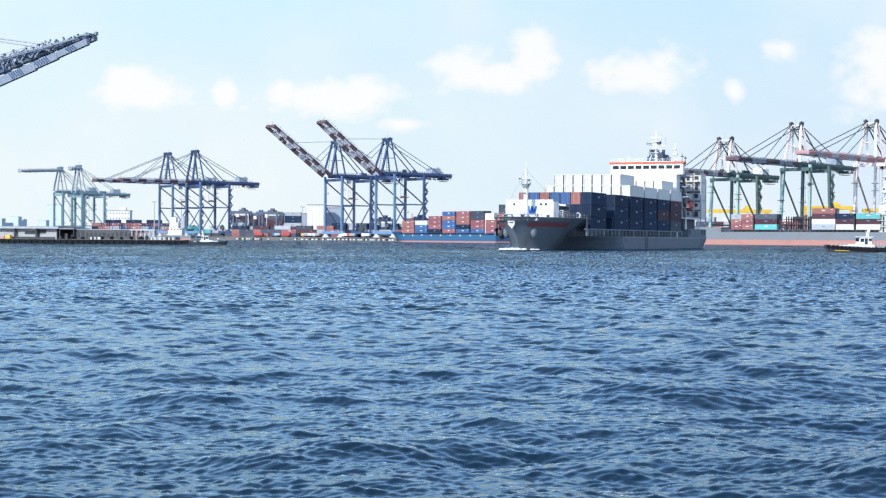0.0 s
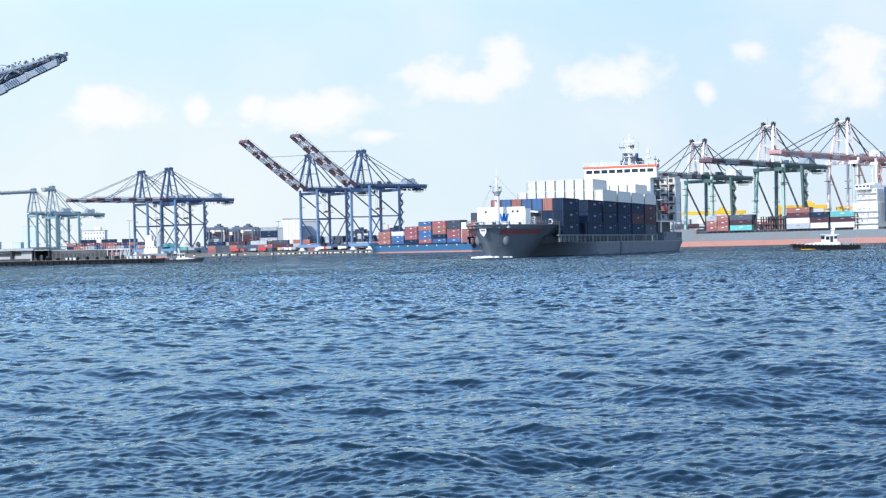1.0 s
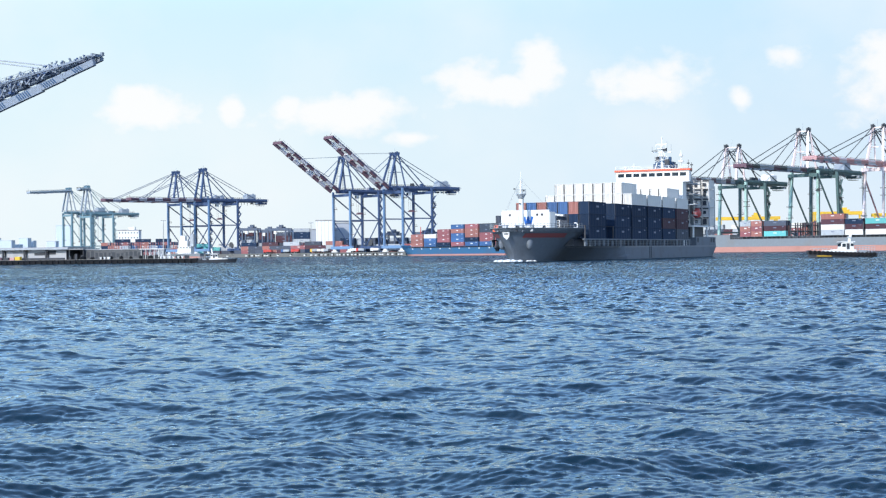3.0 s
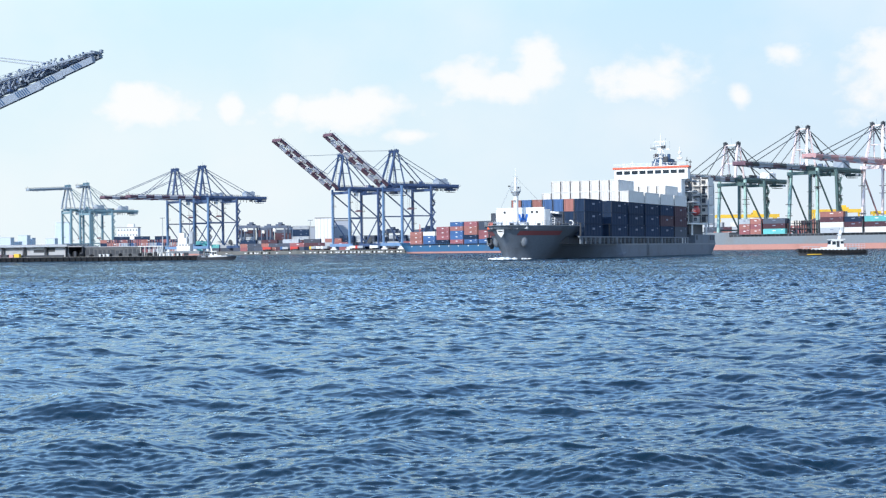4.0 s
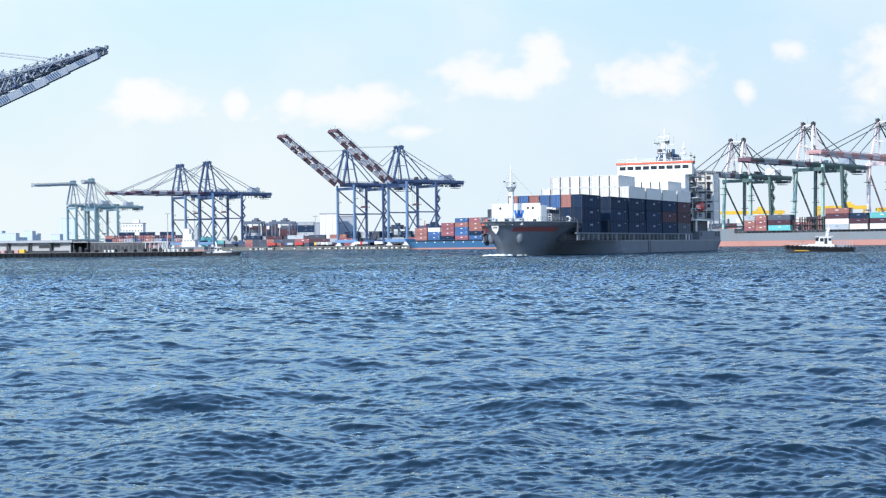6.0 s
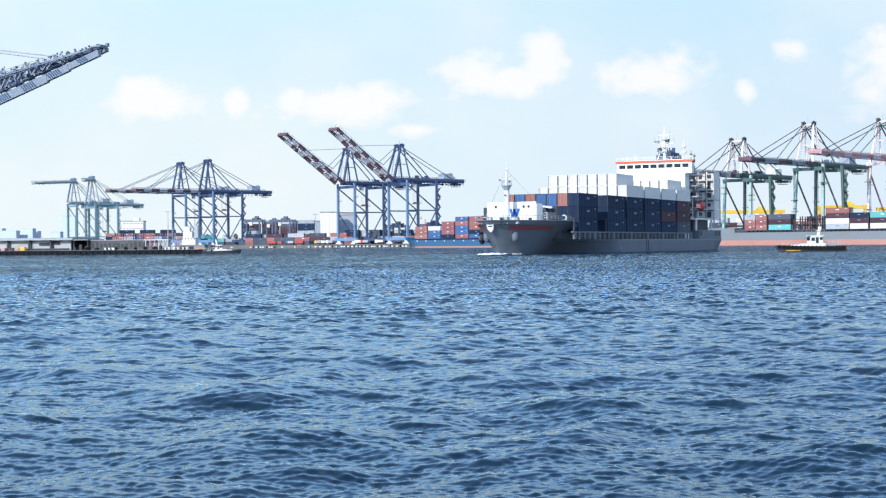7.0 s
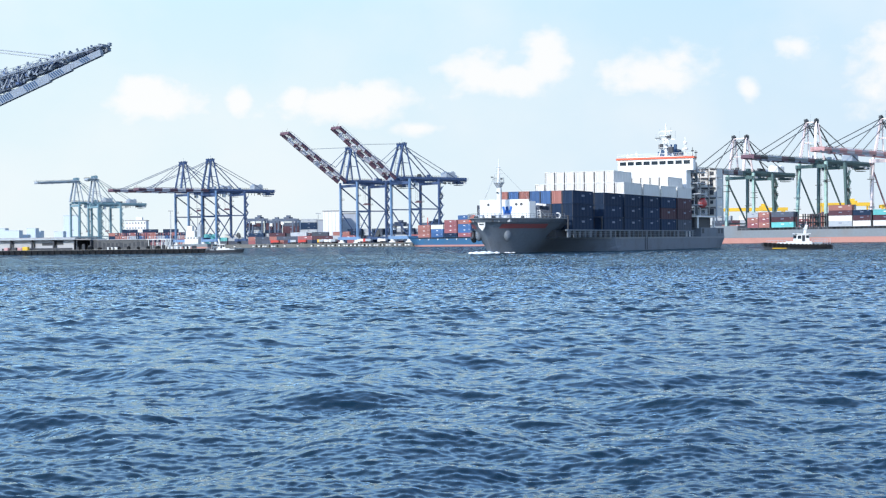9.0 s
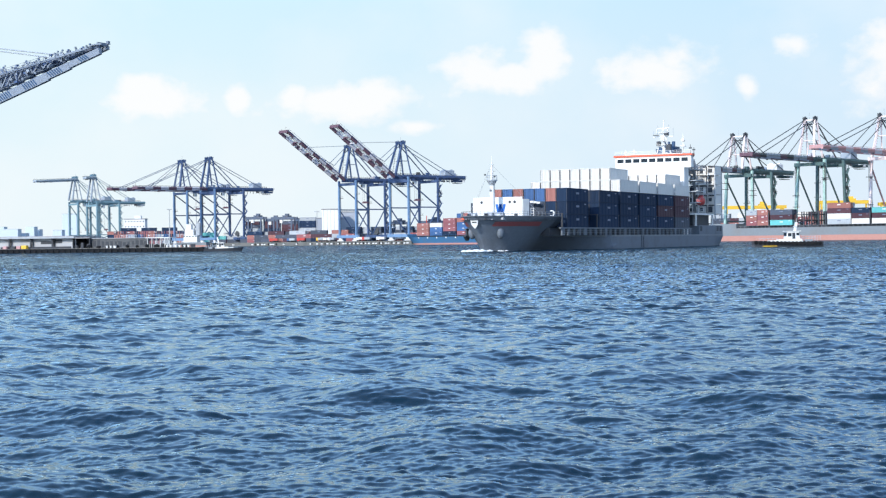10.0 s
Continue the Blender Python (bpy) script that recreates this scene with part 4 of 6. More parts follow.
# ladder stair and white fittings beside the breakwater
bm = B()
for q in range(5):
    bm_box(bm, (BWU + 2.6, -6.9, 6.6 + 0.5 * q), (0.08, 0.7, 0.08))
for q in (-7.25, -6.55):
    bm_box(bm, (BWU + 2.6, q, 7.5), (0.1, 0.1, 2.4))
part("deck_ladder", bm, WHITE, SHIP, "white steel ladder by the breakwater")
bm = B()
prev = None
for q in range(10):
    a = radians(60 + 27 * q)
    p = Vector((-22.6, -9.0 + 0.55 * math.cos(a), 7.6 + 0.55 * math.sin(a)))
    if prev:
        bm_beam(bm, prev, p, 0.2)
    prev = p
part("hose_reel", bm, WHITE, SHIP, "white curved vent on the bow deck")
bm = B()
for q in range(3):
    bm_box(bm, (-20.2, -5.2 + 0.75 * q, 9.9 + 0.1 * q), (0.8, 0.7, 0.4))
part("deck_crate", bm, WHITE_BOX, SHIP, "pale gear on the lashing bridge before the stack")

# deck structure under the containers
Z_CARGO = 4.75
bm = B()
bm_box(bm, (23.5, 0, Z_SIDE + 0.75), (92, 17.0, 1.5))
part("hatch_coaming", bm, DARK, SHIP, "dark hatch coaming under the containers")
for k in range(29):
    u = -21 + k * 3.15
    for sy in (-1, 1):
        box_part("stanchion", (u, sy * 10.75, (Z_SIDE + Z_CARGO) / 2), (0.55 if k % 4 else 1.4, 0.35, Z_CARGO - Z_SIDE), HULL_GREY, SHIP)
for sy in (-1, 1):
    box_part("side_beam", (23, sy * 10.75, Z_CARGO - 0.15), (91, 0.5, 0.28), HULL_GREY, SHIP)
    bm = B()
    for k in range(24):
        bm_box(bm, (-21 + k * 3.83, sy * 11.0, Z_SIDE + 0.5), (0.06, 0.06, 1.0))
    for hgt in (0.55, 1.0):
        bm_box(bm, (24, sy * 11.0, Z_SIDE + hgt), (91, 0.05, 0.05))
    part("side_rail", bm, HULL_LIGHT, SHIP)
# lashing bridges between the bays
for u in (-21.0, -7.3, -0.7, 12.9, 26.5, 40.1, 53.7, 67.0):
    bm = B()
    for y in (-10.6, -5.3, 0, 5.3, 10.6):
        bm_box(bm, (u, y, Z_CARGO + 1.4), (0.3, 0.3, 3.0))
    bm_box(bm, (u, 0, Z_CARGO + 2.8), (0.6, 21.6, 0.15))
    part("lashing_bridge", bm, DARK, SHIP)

# cargo, bay by bay: tiers of nine rows counted from port
TIER = 2.72
PORT_Y = [-9.76 + 2.44 * i for i in range(9)]
rnd = random.Random(11)


def stow(u0, tier, row, colour):
    container(colour, pose(u0 + 6.1, PORT_Y[row], Z_CARGO + tier * TIER), SHIP, 12.19, TIER - 0.04)


FRONT_TOP = ["blue", "rust", "blue", "blue", "rust", "blue", "rust", "navy", "rust"]
for row in range(9):
    for tier in range(3):
        if tier == 2 and row > 6:
            continue
        if tier == 2:
            stow(-19.0, tier, row, "navy" if row == 0 else FRONT_TOP[row])
        elif row < 2 or tier == 0:
            stow(-19.0, tier, row, "navy")
        else:
            stow(-19.0, tier, row, rnd.choice(["navy", "dark", "dark", "dark"]))
BAYS = [0.0, 13.6, 27.2, 40.8, 54.4]
for i, u0 in enumerate(BAYS):
    for row in range(9):
        for tier in range(3):
            if 1 < row < 8 and tier < 2:
                continue
            if i == 3 and row == 0 and tier < 2:
                col = ("navy", "maroon")[tier]
            elif i == 4 and row == 0 and tier < 3:
                col = ("dark", "maroon", "maroon")[tier]
            else:
                col = "navy" if row < 2 or rnd.random() < 0.8 else "blue"
            stow(u0, tier, row, col)
        if i >= 1:
            stow(u0, 3, row, "white")
    if i == 1:
        for row in range(1, 8):
            stow(u0, 4, row, "white")
    if i == 4:
        for row in range(1, 8):
            stow(u0, 4, row, "white")

# deckhouse
bm = B()
bm_box(bm, (71.2, 0, (Z_SIDE + 20.6) / 2), (4.0, 17.6, 20.6 - Z_SIDE))
bm_box(bm, (77.2, 0.9, (Z_SIDE + 20.6) / 2), (8.0, 11.0, 20.6 - Z_SIDE))
bmesh.ops.bevel(bm, geom=bm.edges[:], offset=0.12, segments=1, affect="EDGES")
house = part("deckhouse", bm, WHITE, SHIP, "white deckhouse block")
bm = B()
bm_box(bm, (73.9, 0, 22.2), (7.2, 15.0, 3.3))
bm_box(bm, (71.1, 0, 22.2), (2.2, 20.9, 3.25))
bmesh.ops.bevel(bm, geom=bm.edges[:], offset=0.12, segments=1, affect="EDGES")
bridge = part("bridge", bm, WHITE, SHIP, "white wheelhouse with wings across the full beam")
for k in range(9):
    box_part("bridge_window", (69.96, -8.7 + 2.2 * k, 22.75), (0.08, 1.7, 0.95), GLASS, bridge)
for k in range(2):
    for sy in (-1, 1):
        box_part("bridge_window", (74.0 + 2.0 * k, sy * 7.53, 22.7), (1.4, 0.08, 1.0), GLASS, bridge)
box_part("orange_fascia", (71.0, 0, 24.0), (2.6, 21.5, 0.5), ORANGE, bridge, "orange band round the wheelhouse roof")
box_part("wheelhouse_roof", (73.9, 0, 24.35), (7.4, 16.0, 0.2), WHITE, bridge)
bm = B()
for k in range(12):
    bm_box(bm, (70.0, -10.4 + 1.9 * k, 24.75), (0.06, 0.06, 0.9))
bm_box(bm, (70.0, 0, 25.2), (0.06, 21.0, 0.06))
bm_box(bm, (70.0, 0, 24.8), (0.05, 21.0, 0.05))
part("roof_rail", bm, WHITE, bridge)
for y, h_ in ((-10.6, 1.6), (-9.7, 2.4), (5.8, 1.8), (8.2, 1.4)):
    bm = B()
    bm_tube(bm, (72.0, y, 23.4), (72.0, y, 24.3 + h_), 0.12, 0.06, 6)
    bm_box(bm, (72.0, y, 24.3 + h_ * 0.6), (0.4, 0.7, 0.3))
    part("wing_fitting", bm, DARK if y < 0 else WHITE, bridge)
# open platforms behind the port wing, the lifeboat and its davits
for lev in range(5):
    z = 8.6 + lev * 2.9
    box_part("deck_gallery", (77.5, -7.6, z), (8.0, 6.2, 0.2), STEEL, house)
    bm = B()
    for k in range(7):
        bm_box(bm, (73.8 + k * 1.25, -10.6, z + 0.6), (0.07, 0.07, 1.1))
    for hgt in (0.6, 1.12):
        bm_box(bm, (77.5, -10.6, z + hgt), (7.8, 0.06, 0.06))
    part("gallery_rail", bm, STEEL, house)
    for k in range(3):
        box_part("house_window", (74.6 + k * 2.5, -4.65, z + 1.4), (1.1, 0.14, 1.1), GLASS, house)
    bm = B()
    bm_beam(bm, (80.6, -8.6, z), (77.8, -8.6, z + 2.9), 0.8, 0.15)
    part("stair", bm, STEEL, house)
# added solid dark block imitates the shade under the boat deck
box_part("shade_box", (81.5, 0, 6.9), (15.0, 19.0, 2.8), DARK, house, "dark box standing in for shade below the boat deck")
box_part("boat_deck", (80.5, -8.4, 8.45), (17.5, 5.0, 0.35), WHITE, house, "white boat deck edge")
for u in (73.2, 88.6):
    box_part("deck_post", (u, -10.6, 6.9), (0.4, 0.4, 3.2), WHITE, house)
bm = B()
bmesh.ops.create_uvsphere(bm, u_segments=16, v_segments=10, radius=1.0, matrix=pose(79.6, -10.0, 12.0) @ Matrix.Diagonal((2.7, 1.15, 1.25, 1)))
bm_box(bm, (80.2, -10.0, 13.1), (1.4, 1.0, 0.7))
part("lifeboat", bm, RED, SHIP, "red enclosed lifeboat on davits", smooth=True)
for u in (77.0, 82.2):
    bm = B()
    bm_beam(bm, (u, -8.6, 14.6), (u, -10.2, 14.6), 0.25)
    bm_beam(bm, (u, -8.6, 8.6), (u, -8.6, 14.6), 0.25)
    bm_tube(bm, (u, -10.1, 14.6), (u, -10.1, 13.0), 0.05, seg=5)
    part("davit", bm, WHITE, SHIP)
# radar mast and funnel
bm = B()
bm_tube(bm, (75.0, -1.5, 24.4), (75.0, -1.5, 30.4), 0.40, 0.28, 12)
for q in range(5):
    bm_beam(bm, (75.0, -2.7 + 0.1 * q, 24.8 + q), (75.0, -0.3 - 0.1 * q, 25.6 + q), 0.10)
bm_tube(bm, (75.0, -1.5, 30.4), (75.0, -1.5, 33.6), 0.22, 0.10, 8)
bm_beam(bm, (75.0, -4.2, 29.2), (75.0, 1.4, 29.2), 0.25)
bm_beam(bm, (75.0, -3.2, 31.5), (75.0, 0.2, 31.5), 0.15)
bm_beam(bm, (75.0, -3.6, 24.4), (75.0, -2.0, 29.0), 0.2)
bm_beam(bm, (75.0, 0.6, 24.4), (75.0, -1.0, 29.0), 0.2)
for q in (27.0, 30.2):
    bm_box(bm, (75.0, -1.5, q), (2.0, 3.6 - (q - 25) * 0.2, 0.12))
    for y in (-3.0, -1.5, 0.0):
        bm_box(bm, (73.8, y, q + 0.5), (0.08, 0.08, 1.0))
    bm_box(bm, (73.8, -1.5, q + 1.0), (0.08, 3.2, 0.08))
rm = part("radar_mast", bm, WHITE, SHIP, "white radar mast on the wheelhouse roof")
bm = B()
bm_box(bm, (74.3, -1.4, 28.0), (0.25, 2.6, 0.2))
bm_box(bm, (74.3, 0.4, 29.6), (0.25, 1.6, 0.2))
bm_box(bm, (74.6, -3.0, 26.4), (1.2, 1.2, 1.5))
bm_box(bm, (74.6, -0.2, 27.4), (1.0, 1.0, 1.2))
bm_box(bm, (74.6, -2.4, 29.9), (0.8, 0.9, 0.9))
part("radar_scanner", bm, DARK, rm)
for y, hgt in ((-4.1, 31.4), (-2.9, 32.4), (0.2, 32.2), (1.3, 30.8)):
    bm = B()
    bm_tube(bm, (75.0, y, 29.2), (75.0, y, hgt), 0.06, seg=5)
    part("whip_aerial", bm, STEEL, rm)
bm = B()
bmesh.ops.create_uvsphere(bm, u_segments=12, v_segments=8, radius=0.55, matrix=pose(73, -7.4, 28.0))
bm_tube(bm, (73, -7.4, 24.3), (73, -7.4, 29.6), 0.16, 0.08, seg=8)
bm_box(bm, (73, -7.4, 26.4), (0.8, 1.3, 0.5))
part("satellite_dome", bm, WHITE, SHIP, smooth=True)
bm = B()
bm_box(bm, (84.0, 0.0, 20.5), (5.5, 6.0, 13.0))
bmesh.ops.bevel(bm, geom=bm.edges[:], offset=0.6, segments=2, affect="EDGES")
for y in (-1.2, 0.2, 1.4):
    bm_tube(bm, (84.2, y, 26.8), (84.6, y, 28.4), 0.5, 0.45, 10)
part("funnel", bm, FUNNEL, SHIP, "dark blue funnel with exhaust pipes")
# stern containers on raised racks, gallery house and poop
bm = B()
bm_box(bm, (86.5, 0, 4.3), (22.5, 21.8, 2.4))
part("poop_house", bm, HULL_GREY, SHIP, "grey stern house below the racks")
# thin dark plates on the solid side paint the shade inside openings
for k in range(3):
    box_part("poop_opening", ((77.0, 92.6, 95.6)[k], -10.93, 4.6), (1.6, 0.06, 1.3), DARK, SHIP)
for row in range(9):
    for tier in range(5):
        if 2 < row < 8 and tier < 4:
            continue
        c = container("white", pose(93.6, PORT_Y[row], 8.7 + tier * 2.66), SHIP, 6.06, 2.5)
for u in (90.4, 96.9):
    for y in (-10.9, 10.9):
        box_part("rack_post", (u, y, 13.5), (0.3, 0.3, 13.5), STEEL, SHIP)
    for z in (8.5, 14.0):
        box_part("rack_beam", (u, 0, z), (0.2, 21.5, 0.15), STEEL, SHIP)
for tier in range(5):
    for y in (-9.76, -7.32, -4.88):
        w_, h_ = (1.7, 1.1, 1.5, 0.8)[(tier * 2 + int(-y)) % 4], (1.6, 0.9, 1.3)[(tier + int(-y)) % 3]
        box_part("reefer_unit", (90.42, y + 0.2, 9.9 + tier * 2.66), (0.25, w_, h_), DARK, SHIP, "dark container end unit")
        box_part("reefer_grille", (90.40, y - 0.3, 11.0 + tier * 2.66), (0.2, 1.9, 0.35), SEAM_GREY, SHIP)
# bow wave and wake foam
bm = B()
rng = random.Random(4)
for sy in (-1, 1):
    for k in range(7):
        u = -37.4 + k * 0.8 + rng.uniform(-0.4, 0.4)
        y = sy * (half_breadth(u, 0) + 0.4 + 0.12 * k * rng.uniform(0.5, 1.2))
        s = rng.uniform(0.2, 0.55) * (1 - k / 30)
        bmesh.ops.create_icosphere(bm, subdivisions=1, radius=1.0, matrix=pose(u, y, 0.1, 0, 0, rng.uniform(0, 90)) @ Matrix.Diagonal((s * 1.8, s, s * 0.5, 1)))
for k in range(20):
    u, y = -38.2 + rng.uniform(-3.2, 1.2), rng.uniform(-2.2, 2.2)
    s = rng.uniform(0.3, 0.7)
    bmesh.ops.create_icosphere(bm, subdivisions=1, radius=1.0, matrix=pose(u, y, 0.15) @ Matrix.Diagonal((s * 1.4, s * 1.3, s * 0.55, 1)))
part("bow_wave", bm, FOAM, SHIP, "white foam at the stem")


# ---- pilot launch; local x runs aft ----
def build_launch(m, label, length=14.0, hull_mat=DARK, tyres=True):
    r = root("pilot_boat", m, label, "boat")
    L, hb = length, 1.9
    bm = B()
    rows = {}
    for sy in (-1, 1):
        rr = []
        for z in (-0.5, 0.3, 1.0):
            row = []
            for k in range(19):
                f = k / 18
                u = -L / 2 - 0.6 * z + (L + 0.6 * z) * f
                b = hb * (0.82 + 0.18 * (z + 0.5) / 1.5) * min(1.0, math.sin(min(f / 0.38, 1) * math.pi / 2) ** 0.8)
                row.append((u, sy * b, z + 0.45 * (1 - f) ** 2 * (z > 0)))
            rr.append(row)
        bm_grid(bm, rr)
        rows[sy] = rr
    bm_grid(bm, [rows[-1][-1], rows[1][-1]])
    bm_grid(bm, [[q[-1] for q in rows[-1]], [q[-1] for q in rows[1]]])
    bmesh.ops.remove_doubles(bm, verts=bm.verts[:], dist=0.005)
    bmesh.ops.recalc_face_normals(bm, faces=bm.faces[:])
    h_ = part("hull", bm, hull_mat, r, "low planked hull")
    for sy in (-1, 1):
        top = rows[sy][-1]
        for k in range(1, 18 if tyres else 1):
            p = Vector(top[k]) + Vector((0, sy * 0.12, -0.30))
            bm = B()
            bmesh.ops.create_cone(bm, cap_ends=True, segments=12, radius1=0.42, radius2=0.42, depth=0.22, matrix=Matrix.Translation(p) @ pose(0, 0, 0, 90, 0, 0))
            part("tyre_fender", bm, RUBBER, h_)
    bm = B()
    bm_box(bm, (0.4, 0, 1.25), (5.0, 2.6, 0.9))
    bm_box(bm, (-2.9, 0, 1.15), (2.2, 2.2, 0.7))
    bmesh.ops.bevel(bm, geom=bm.edges[:], offset=0.15, segments=2, affect="EDGES")
    part("deckhouse", bm, WHITE, r)
    bm = B()
    v = bm_box(bm, (0.9, 0, 2.35), (2.9, 2.2, 1.75))
    for q in v:
        if q.co.z > 2.4:
            q.co.x = 0.9 + (q.co.x - 0.9) * 0.86 + 0.1
            q.co.y *= 0.9
    bmesh.ops.bevel(bm, geom=bm.edges[:], offset=0.1, segments=2, affect="EDGES")
    bm_box(bm, (1.0, 0, 3.28), (3.1, 2.3, 0.12))
    cab = part("wheelhouse", bm, WHITE, r, "white wheelhouse")
    for sy in (-1, 1):
        box_part("window", (0.2, sy * 1.03, 2.55), (0.75, 0.1, 0.7), GLASS, cab)
        box_part("window", (1.9, sy * 1.03, 2.65), (0.6, 0.1, 0.55), GLASS, cab)
        box_part("door", (1.05, sy * 1.06, 2.2), (0.62, 0.1, 1.5), DARK, cab, "dark wheelhouse door")
    for y in (-0.6, 0.0, 0.6):
        box_part("window", (-0.44, y, 2.65), (0.1, 0.5, 0.65), GLASS, cab)
    bm = B()
    bm_beam(bm, (1.6, 0, 3.3), (2.0, 0, 5.1), 0.35, 0.5)
    bm_box(bm, (1.7, 0, 4.3), (0.5, 1.3, 0.15))
    bm_tube(bm, (2.0, 0, 5.0), (2.0, 0, 5.9), 0.04, seg=5)
    part("mast", bm, WHITE, r, "short white raked mast")
    for sy in (-1, 1):
        bm = B()
        for k in range(7):
            bm_tube(bm, (2.6 + k * 0.65, sy * 1.6, 0.95), (2.6 + k * 0.65, sy * 1.6, 2.3), 0.035, seg=5)
        for z in (1.5, 1.9, 2.3):
            bm_tube(bm, (2.6, sy * 1.6, z), (6.5, sy * 1.6, z), 0.03, seg=5)
        part("handrail", bm, STEEL, r)
        bm = B()
        for k in range(5):
            bm_tube(bm, (-6.2 + k * 0.9, sy * (0.9 + 0.15 * k), 1.2), (-6.2 + k * 0.9, sy * (0.9 + 0.15 * k), 1.9), 0.03, seg=5)
        bm_tube(bm, (-6.2, sy * 0.9, 1.9), (-2.6, sy * 1.5, 1.9), 0.03, seg=5)
        part("foredeck_rail", bm, STEEL, r)
    box_part("engine_box", (4.5, 0, 1.2), (1.4, 1.1, 0.6), STEEL, r)
    if tyres:
        bm = B()
        bm_box(bm, (-3.4, 0.0, 0.32), (4.2, 3.3, 0.16))
        part("boot_stripe", bm, YELLOW, h_, "yellow stripe near the waterline")
    return r


LAUNCH = build_launch(pose(88.6, 300, 0, 0, 0, 4), "white and black harbour pilot boat with tyre fenders under way")


def motions():
    """Everything that moves: the ship and the launch make way, the waves run across."""
    rows = []
    for k in range(11):
        t = float(k)
        a = (t - 5) / 5
        x = 28.232 - 4.565 * a - 0.216 * a * a - 0.079 * a ** 3
        y = 331.876 - 12.063 * a - 0.525 * a * a + 0.319 * a ** 3
        rows.append((t, pose(x, y, 0.04 * math.sin(t * 0.7), 0.12 * math.sin(t * 0.8), 0, 65.282 - 1.593 * a - 0.043 * a * a)))
    walk(SHIP, rows)
    rows = []
    for k in range(21):
        t = k * 0.5
        a = (t - 5) / 5
        rows.append((t, pose(79.2 - 9.1 * a + 0.35 * a * a, 300, 0.06 * math.sin(t * 2.1), 1.0 * math.sin(t * 1.7), 0.8 * math.sin(t * 2.3 + 1), 4)))
    walk(LAUNCH, rows)
    walk(water, [(t, pose(WATER_SPEED * (t - 5), 0, 0.02 * math.sin(t * 1.3))) for t in (0.0, 1.0, 2.0, 3.0, 4.0, 5.0, 6.0, 7.0, 8.0, 9.0, 10.0)])




# ---- fenders and kerb blocks along the far quay ----
ground = bpy.data.objects["ground"]
kerb_bm = B()
bm_box(kerb_bm, (0, 0, 0), (1.7, 0.6, 0.75))
bmesh.ops.bevel(kerb_bm, geom=kerb_bm.edges[:], offset=0.08, segments=1, affect="EDGES")
kerb_first = part("kerb_block", kerb_bm, WHITE, ground, "white painted kerb block")
fend_bm = B()
bm_tube(fend_bm, (0, 0, -0.7), (0, 0, 0.7), 0.35, seg=10)
bm_box(fend_bm, (0, 0.3, 0), (0.8, 0.4, 1.2))
fend_first = part("quay_fender", fend_bm, RUBBER, ground, "black rubber quay fender")
rk = random.Random(3)
for k in range(62):
    x, y, hd = edge_point(2 + k * 4.6 + rk.uniform(-1.6, 1.6), -0.3)
    if 0 < k < 34 and rk.random() < 0.55:
        continue
    o = kerb_first if k == 0 else new("kerb_block", kerb_first.data)
    o.parent = ground
    o.matrix_local = pose(x, y, 1.05, 0, 0, hd)
    x, y, hd = edge_point(4.3 + k * 4.6 + rk.uniform(-1, 1), -0.25)
    o = fend_first if k == 0 else new("quay_fender", fend_first.data)
    o.parent = ground
    o.matrix_local = pose(x, y, 1.2, 0, 0, hd)


# ---- moored ships ----
def moored_hull(r, x0, x1, beam, z_low, z_deck, low_mat, top_mat, rake=5.0, raised=0.0, raised_len=18.0, bow_first=True):
    """A simple ship's hull from x0 to x1, near side at y = 0; the first end is the bow."""
    def skin(bm, za, zb, nz=4, nu=30, u1=x1):
        sides = []
        for side in (0, 1):
            rows = []
            for i in range(nz + 1):
                z = za + (zb - za) * i / nz
                s0 = x0 + rake * (1 - max(z, 0) / z_deck)
                row = []
                for k in range(nu + 1):
                    u = s0 + (u1 - s0) * (k / nu) ** 1.5
                    w = beam / 2 * math.sin(min((u - s0) / 20.0, 1) * math.pi / 2) ** 0.7
                    row.append((u, beam / 2 + (w if side else -w), z))
                rows.append(row)
            bm_grid(bm, rows)
            sides.append(rows)
        a, b = sides
        bm_grid(bm, [[q[-1] for q in a], [q[-1] for q in b]])
        bm_grid(bm, [a[-1], b[-1]])
        bmesh.ops.remove_doubles(bm, verts=bm.verts[:], dist=0.01)
        bmesh.ops.recalc_face_normals(bm, faces=bm.faces[:])
    bm = B()
    skin(bm, -1.0, z_low)
    part("bottom_plating", bm, low_mat, r, "red painted bottom plating")
    bm = B()
    skin(bm, z_low + 0.004, z_deck)
    h_ = part("hull", bm, top_mat, r)
    if raised:
        bm = B()
        skin(bm, z_deck, z_deck + raised, 3, 20, x0 + raised_len)
        part("raised_bow", bm, top_mat, r)
    bm = B()
    n = int((x1 - x0) / 2.5)
    for k in range(n):
        bm_box(bm, (x0 + 12 + k * (x1 - x0 - 12) / n, 0.25, z_deck + 0.55), (0.1, 0.1, 1.1))
    bm_box(bm, ((x0 + x1) / 2 + 6, 0.25, z_deck + 1.1), (x1 - x0 - 14, 0.08, 0.08))
    part("side_rail", bm, top_mat, r)
    return h_


